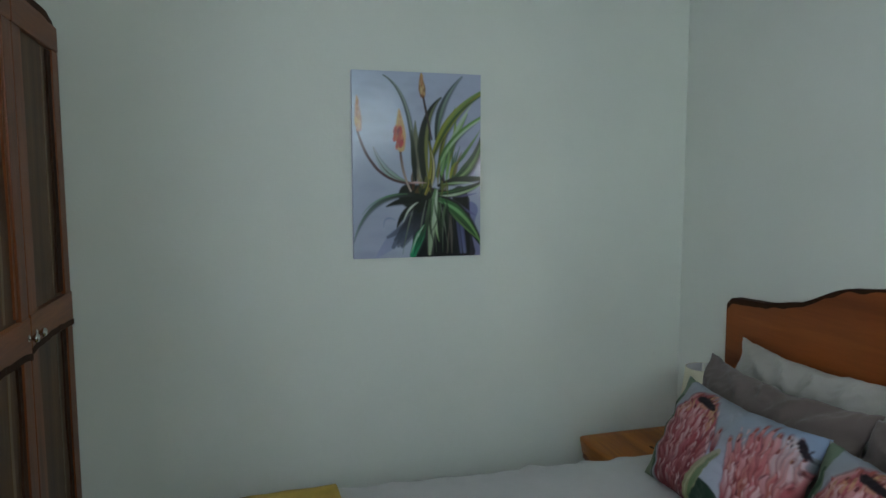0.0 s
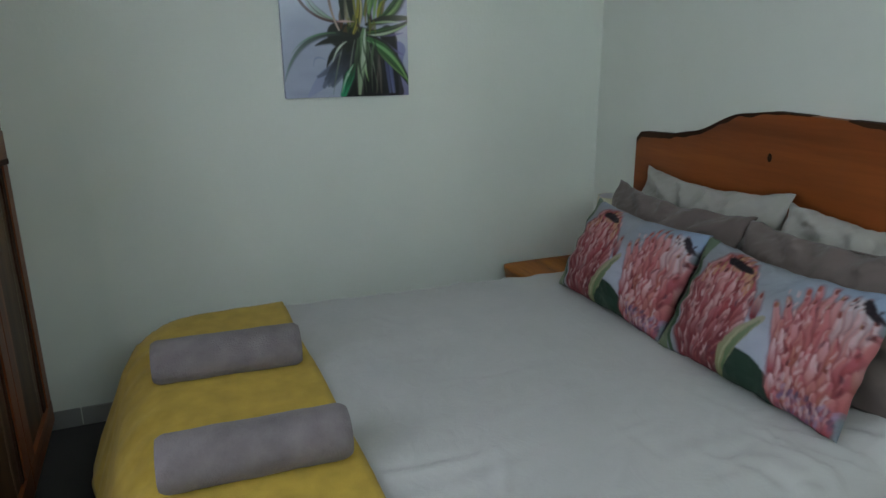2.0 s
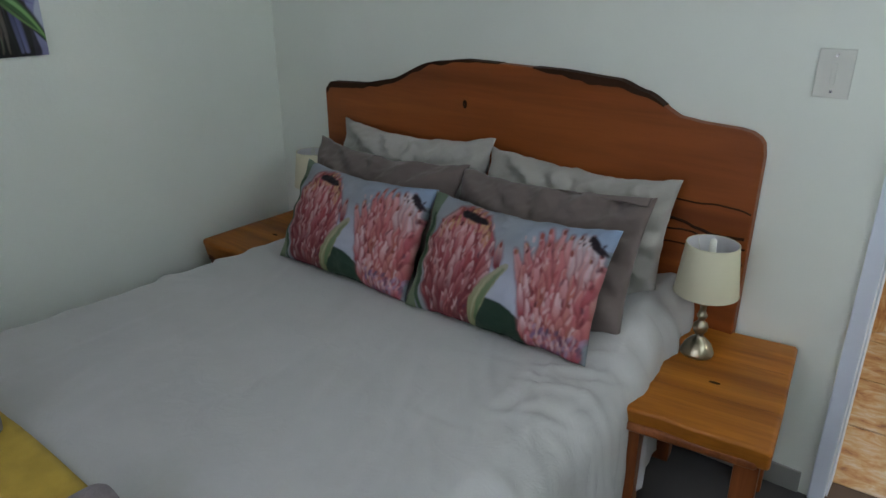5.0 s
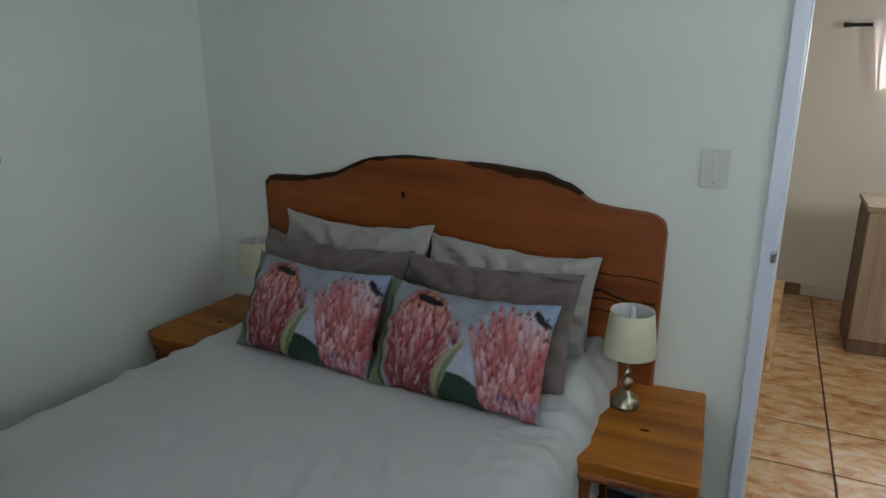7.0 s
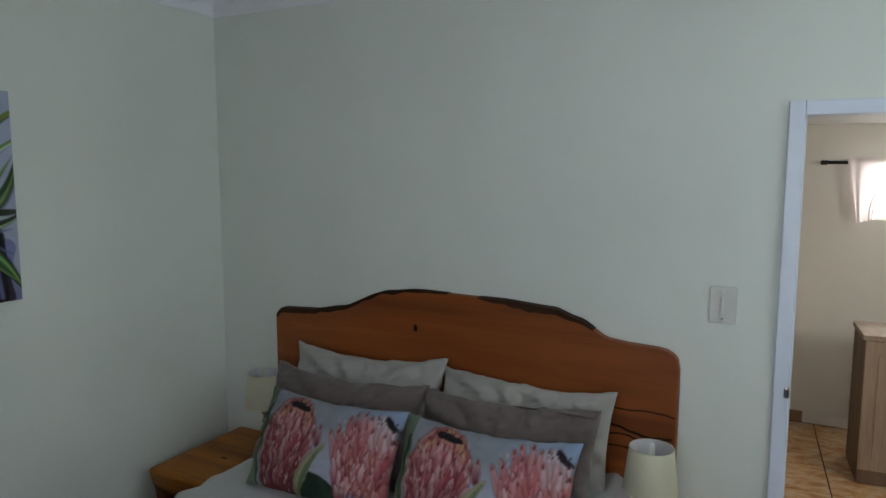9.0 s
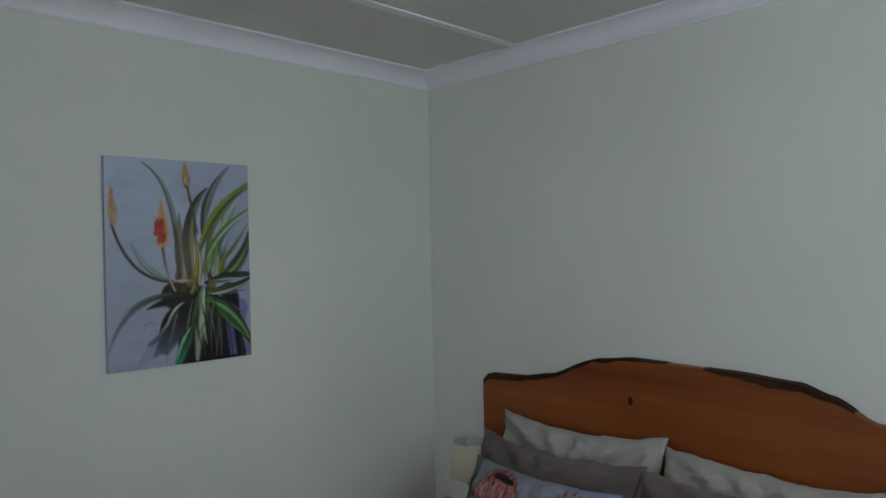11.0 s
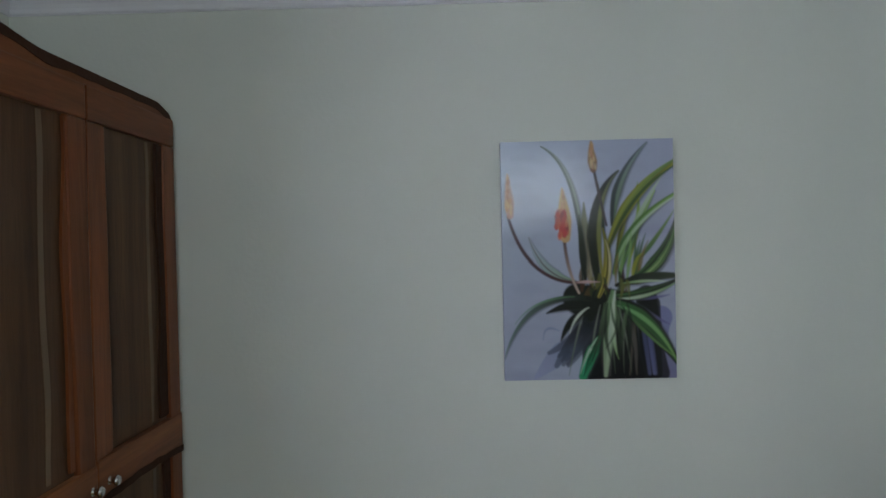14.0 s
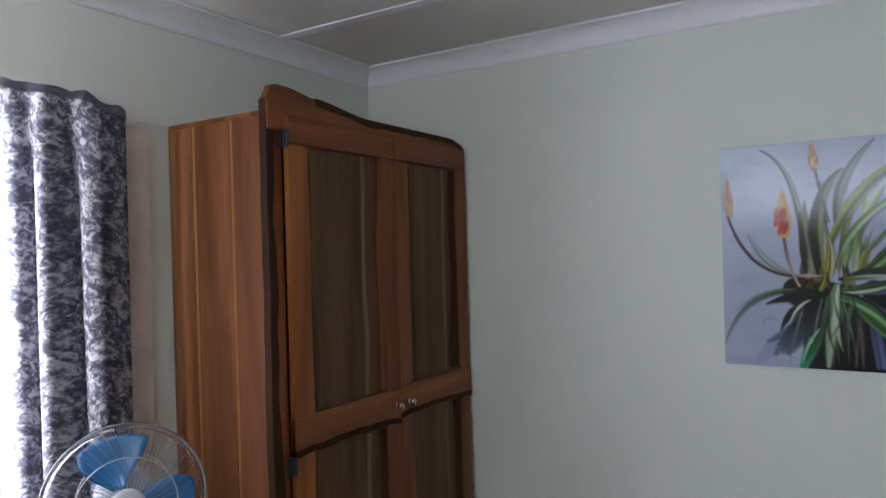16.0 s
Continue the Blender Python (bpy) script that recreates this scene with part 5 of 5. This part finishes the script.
        # waney board edge inside each panel
        for za, zb in ((1.28, 2.145), (0.125, 1.135)):
            strip_x = x0 + 0.082
            e1 = [(strip_x + (0.045 if not hinge_x else 0.030 if za < 1 else 0.012) + 0.024 * noise.noise(Vector((j * 0.16, za, x0))), z(za) + j / 20 * (zb - za)) for j in range(21)]
            part("waney_strip", prism([(strip_x, zz) for _, zz in e1] + e1[::-1], WYF + 0.0325, WYF + 0.040), M_BARK if not hinge_x or za < 1 else M_WRED, d)
            sap = x0 + 0.17
            e2 = [(sap + 0.010 * noise.noise(Vector((j * 0.2, za, x0 + 2))), z(za) + j / 20 * (zb - za)) for j in range(21)]
            part("sapwood_streak", prism([(x + 0.022 + 0.008 * noise.noise(Vector((zz * 4, 1, 1))), zz) for x, zz in e2] + e2[::-1], WYF + 0.0322, WYF + 0.0334), M_STREAK, d)
        kx = x0 + 0.025 if hinge_x else x1 - 0.055
        kn = lathe([(0.0, 0.026), (0.010, 0.0255), (0.0145, 0.020), (0.0145, 0.016), (0.008, 0.010), (0.006, 0.0), (0.011, -0.002)][::-1], 20)
        bmesh.ops.rotate(kn, verts=kn.verts[:], cent=(0, 0, 0), matrix=Matrix.Rotation(radians(-90), 3, 'X'))
        bmesh.ops.translate(kn, verts=kn.verts[:], vec=(kx, y1 + 0.006, z(1.207)))
        part("knob", kn, M_STEEL, d, "small round steel knob", True)
        if hinge_x:
            for hz in (2.165, 1.127, 0.3):
                hg = part("hinge", box(hinge_x - 0.008, hinge_x + 0.014, y1 - 0.022, y1 + 0.004, z(hz - 0.028), z(hz + 0.028), 0.003), M_IRON, d, "black iron hinge")
                part("pin", tube([(hinge_x + 0.002, y1 + 0.004, z(hz - 0.029)), (hinge_x + 0.002, y1 + 0.004, z(hz + 0.029))], 0.005, 8), M_IRON, hg)
    return w


M_STREAK = wood("olive_sapwood", (0.21, 0.13, 0.058), (0.16, 0.095, 0.042), (0.11, 0.062, 0.03), 2, 0.45, 1.0, 0.4)
make_wardrobe()


# ---- curtain and fan ----
def curtain(x0, x1, top, low, seed, label):
    c = thing("curtain", (0, YS + 0.09, 0), label, "curtain", "bedroom curtains")
    n = 260

    def place(u, v, off=0.0):
        droop = 0.045 * max(0, 1 - u * (x1 - x0) / 0.16) ** 2 * (x0 < 1.5)
        zz = top - droop * (1 - v) + (low - top) * v + 0.006 * math.sin(u * (x1 - x0) * 52 + seed) * max(0, 1 - v * 20)
        grow = 0.35 + 0.65 * min(1, v * 7)
        ph = u * (x1 - x0) * 2 * math.pi / 0.135
        wav = 0.023 * math.sin(ph + 0.9 * math.sin(ph * 0.37 + seed) + 0.5 * v) + 0.012 * noise.noise(Vector((u * 9, v * 2, seed)))
        xx = x0 + (x1 - x0) * u + 0.012 * math.cos(ph) * grow + 0.02 * (v ** 2) * (u < 0.03)
        return Vector((xx, wav * grow + off, zz))
    body = part("drape", grid_mesh(n, 90, place), M_CURTAIN, c, "blue-black and silver patterned cloth hanging in folds", True)
    part("heading", grid_mesh(n, 6, lambda u, v: place(u, v * 0.012, 0.004) + Vector((0, 0, 0.004 * (1 - v) * math.sin(u * 60)))), M_CURTAIN, body, "gathered heading tape", True)
    if x0 < 1.5:
        part("lining", grid_mesh(24, 60, lambda u, v: Vector((x0 - 0.115 + 0.30 * u + 0.012 * v, -0.052 + 0.007 * math.sin(u * 9) * (0.3 + 0.7 * v), top - 0.045 - 0.03 * (1 - u) + (low - top + 0.05) * v)), False), M_LINING, body, "pinkish beige lining hanging behind the cloth", True)
    return c


curtain(1.385, 2.30, 2.31, 0.1, 1.0, "dark patterned curtain drawn across the window, lit from behind")
# unseen second panel, added so the window lamp reaches the room only through cloth
curtain(2.285, 3.36, 2.31, 0.1, 4.0, "dark patterned curtain drawn across the window, lit from behind")
rail = tube([(1.37, YS + 0.035, 2.265), (3.38, YS + 0.035, 2.265)], 0.011, 12)
rod = thing("curtain_rail", (0, 0, 0), "white curtain rail on wall brackets above the window", "curtain rail")
part("rail", rail, M_COVE, rod, smooth=True)
for xb in (1.40, 2.35, 3.27):
    part("bracket", box(xb - 0.008, xb + 0.008, YS + 0.001, YS + 0.03, 2.252, 2.278, 0.003), M_COVE, rod)


def pedestal_fan(at, target):
    """An upright fan at rest."""
    fan = thing("pedestal_fan", (at[0], at[1], FL), "pedestal fan with a wire cage and blue blades, at rest", "fan")
    h = at[2] - FL
    part("foot", lathe([(0.0, 0.0), (0.2, 0.0), (0.2, 0.012), (0.17, 0.03), (0.04, 0.045), (0.03, 0.08), (0.0, 0.08)], 40), M_FAN, fan, smooth=True)
    part("pole", tube([(0, 0, 0.07), (0, 0, h - 0.08)], 0.013, 14), M_WIRE, fan, "chromed pole", True)
    head = (Vector(target) - Vector(at)).normalized().to_track_quat('Y', 'Z').to_matrix().to_4x4()
    turn = Matrix.Translation((0, 0, h)) @ head
    R = 0.182

    def placed(bm):
        bm.transform(turn)
        return bm
    motor = lathe([(0.0, 0.17), (0.05, 0.165), (0.072, 0.13), (0.075, 0.06), (0.05, 0.03), (0.0, 0.03)], 32)
    bmesh.ops.rotate(motor, verts=motor.verts[:], cent=(0, 0, 0), matrix=Matrix.Rotation(radians(90), 3, 'X'))
    part("motor_housing", placed(motor), M_FAN, fan, smooth=True)
    part("neck", box(-0.022, 0.022, -0.03, 0.03, h - 0.13, h - 0.03, 0.008), M_FAN, fan)
    cage = part("cage", placed(tube([(R * math.cos(2 * math.pi * k / 72), 0.02, R * math.sin(2 * math.pi * k / 72)) for k in range(73)], 0.008, 8)), M_PLASTIC, fan, "clear rim of the fan cage", True)
    for side, dep in ((1, 0.075), (-1, -0.055)):
        for k in range(44):
            a = 2 * math.pi * k / 44
            pts = []
            for s in (0.2, 0.4, 0.6, 0.8, 0.93, 1.0):
                rr, tw = R * s, a + 0.35 * (1 - s)
                pts.append((rr * math.cos(tw), 0.02 + dep * math.sqrt(max(0, 1 - s ** 4)), rr * math.sin(tw)))
            part("wire", placed(tube(pts, 0.0007, 5)), M_CAGEWIRE, cage)
        for s in (0.2, 0.62):
            part("ring_wire", placed(tube([(R * s * math.cos(2 * math.pi * k / 48), 0.02 + dep * math.sqrt(1 - s ** 4), R * s * math.sin(2 * math.pi * k / 48)) for k in range(49)], 0.0018, 5)), M_WIRE, cage)
    cap = lathe([(0.0, 0.0), (0.04, 0.0), (0.043, 0.006), (0.035, 0.012), (0.0, 0.014)], 30)
    bmesh.ops.rotate(cap, verts=cap.verts[:], cent=(0, 0, 0), matrix=Matrix.Rotation(radians(-90), 3, 'X'))
    bmesh.ops.translate(cap, verts=cap.verts[:], vec=(0, 0.096, 0))
    part("badge_cap", placed(cap), M_FAN, fan, smooth=True)
    for k in range(3):
        a0 = 2 * math.pi * k / 3 + 1.15

        def blade(u, v):
            r = 0.035 + 0.128 * u
            sweep = a0 + (v - 0.5) * (1.05 + 0.35 * math.sin(math.pi * u)) * (0.75 + 0.25 * u) + 0.25 * u
            return Vector((r * math.cos(sweep), 0.012 + 0.05 * (v - 0.5), r * math.sin(sweep)))
        bl = part("blade", placed(grid_mesh(14, 10, blade, False)), M_BLADE, fan, "blue translucent plastic blade", True)
        sol = bl.modifiers.new("thickness", 'SOLIDIFY')
        sol.thickness = 0.003
    return fan


pedestal_fan((1.712, -2.75, 1.203), (2.6, -1.3, 1.45))


# ---- next room things ----
def hall_cabinet():
    c = thing("cabinet", pose(3.082, 2.05, FL, 0, 0, 4), "limed wooden cabinet standing on the tiled floor", "cabinet")
    W, D, H2 = 0.85, 0.42, 0.915
    part("side", box(0, 0.02, 0.001, D, 0.0, H2 - 0.031, 0.002, 1), M_CABSIDE, c, "darker brown side panel")
    part("side", box(W - 0.02, W, 0.001, D, 0.0, H2 - 0.031, 0.002, 1), M_CABSIDE, c)
    part("back", box(0.021, W - 0.021, D - 0.015, D - 0.001, 0.05, H2 - 0.032), M_CABSIDE, c)
    part("top", box(-0.012, W + 0.012, -0.014, D, H2 - 0.03, H2, 0.004), M_CAB, c, "pale worn top board")
    part("plinth", box(0.0, W, -0.012, 0.0005, 0, 0.085, 0.003), M_CABSIDE, c)
    for k in range(2):
        a, b = 0.0 + k * W / 2, (k + 1) * W / 2
        d = part("door", box(a + 0.002, b - 0.002, -0.018, 0.0, 0.088, H2 - 0.033, 0.003), M_CAB, c)
        part("panel", box(a + 0.07, b - 0.07, -0.021, -0.0185, 0.16, H2 - 0.11, 0.002, 1), M_CAB, d)
    return c


hall_cabinet()


def rounded_stool():
    """A low tile-topped block with a rounded corner by the doorway."""
    s = thing("low_step", (2.295, 1.45, FL), "low tan tiled block with a rounded end", "plinth")
    pts = [(0.0, 0.0), (0.28, 0.0)] + [(0.28 + 0.12 * math.sin(a), 0.12 - 0.12 * math.cos(a)) for a in [k / 10 * math.pi / 2 for k in range(1, 11)]] + [(0.40, 0.9), (0, 0.9)]
    bm = bmesh.new()
    f = bm.faces.new([bm.verts.new((x, yy, 0)) for x, yy in pts])
    ext = bmesh.ops.extrude_face_region(bm, geom=[f])
    bmesh.ops.translate(bm, verts=[v for v in ext["geom"] if isinstance(v, bmesh.types.BMVert)], vec=(0, 0, 0.30))
    bmesh.ops.recalc_face_normals(bm, faces=bm.faces[:])
    part("block", bm, M_TILE, s)


rounded_stool()
tagged(new("roof_beam", mesh_of("roof_beam", prism([(1.25, 2.06), (2.655, 2.06), (2.705, 2.168), (1.25, 2.168)], 1.92, 2.05, 0.004), M_CABSIDE)), "dark brown timber beam end under the ceiling", "beam")


def hall_window():
    w = thing("window_2", (0, 0, 0), "small bright high window with white frame", "window", kind="structure")
    x0, x1, z0, z1 = WIN2
    for a, b in ((x0, x0 + 0.03), (x1 - 0.03, x1)):
        part("window_frame", box(a, b, N2 + 0.06, N2 + 0.1, z0, z1, 0.003, 1), M_COVE, w)
    for a, b in ((z0, z0 + 0.03), (z1 - 0.03, z1)):
        part("window_frame", box(x0 + 0.031, x1 - 0.031, N2 + 0.061, N2 + 0.099, a, b, 0.003, 1), M_COVE, w)
    p = part("pane", box(x0 + 0.031, x1 - 0.031, N2 + 0.078, N2 + 0.082, z0 + 0.031, z1 - 0.031), M_PANE, w)
    p.visible_shadow = False


hall_window()
hr = thing("curtain_rod", (0, N2 - 0.07, 1.90), "black curtain rod with finials above the small window", "curtain rod")
part("rod", tube([(2.84, 0, 0), (4.0, 0, 0)], 0.012, 10), M_IRON, hr, smooth=True)
finial = part("finial", lathe([(0.0, 0.0), (0.016, 0.006), (0.018, 0.018), (0.012, 0.03), (0.018, 0.036), (0.018, 0.044), (0.0, 0.046)], 16), M_IRON, hr, smooth=True)
finial.matrix_local = Matrix.Translation((2.805, 0, 0)) @ Matrix.Rotation(radians(90), 4, 'Y')
part("bracket", box(2.86, 2.872, 0.0, 0.069, -0.006, 0.006, 0.002), M_IRON, hr)
sheer = thing("sheer_curtain", (0, N2 - 0.07, 1.90), "white sheer curtain swept aside on a black rod", "curtain")
part("drape", grid_mesh(60, 40, lambda u, v: Vector((2.97 + 0.08 * v + (0.10 + 0.32 * (1 - v) ** 1.6) * u, -0.032 + 0.010 * math.sin(u * 21 + 3 * math.sin(u * 7)) * (0.5 + 0.5 * v), 0.03 - 0.42 * v - 0.1 * v * (1 - u) * 0.3))), M_SHEER, sheer, smooth=True)
part("valance", grid_mesh(90, 8, lambda u, v: Vector((3.30 + 0.75 * u, -0.030 + 0.012 * math.sin(u * 60), 0.03 - 0.08 * v))), M_SHEER, sheer, smooth=True)

# ---- floor tiles of the next room, last ----
slab = setting("floor_hall", box(X2A - T, X2B + T, 0.021, N2 + T, FL - 0.1, FL - 0.009), M_GROUT, "terracotta-toned glazed tile floor of the next room", "floor")
tile_me = mesh_of("tile", box(-0.2015, 0.2015, -0.2015, 0.2015, -0.006, 0.0, 0.0025, 1), M_TILE)
pitch, lay = 0.411, radians(3.6)
for i in range(-5, 5):
    for j in range(-1, 8):
        gx, gy = (i + 0.5) * pitch, (j - 0.5) * pitch
        cx, cy = 3.0 + gx * math.cos(lay) - gy * math.sin(lay), 0.977 + gx * math.sin(lay) + gy * math.cos(lay)
        if X2A - 0.1 < cx < X2B + 0.1 and -0.15 < cy < N2 + 0.1:
            tile = new("tile", tile_me)
            tile.parent = slab
            tile.matrix_local = pose(cx, cy, FL - 0.003, 0, 0, 3.6)
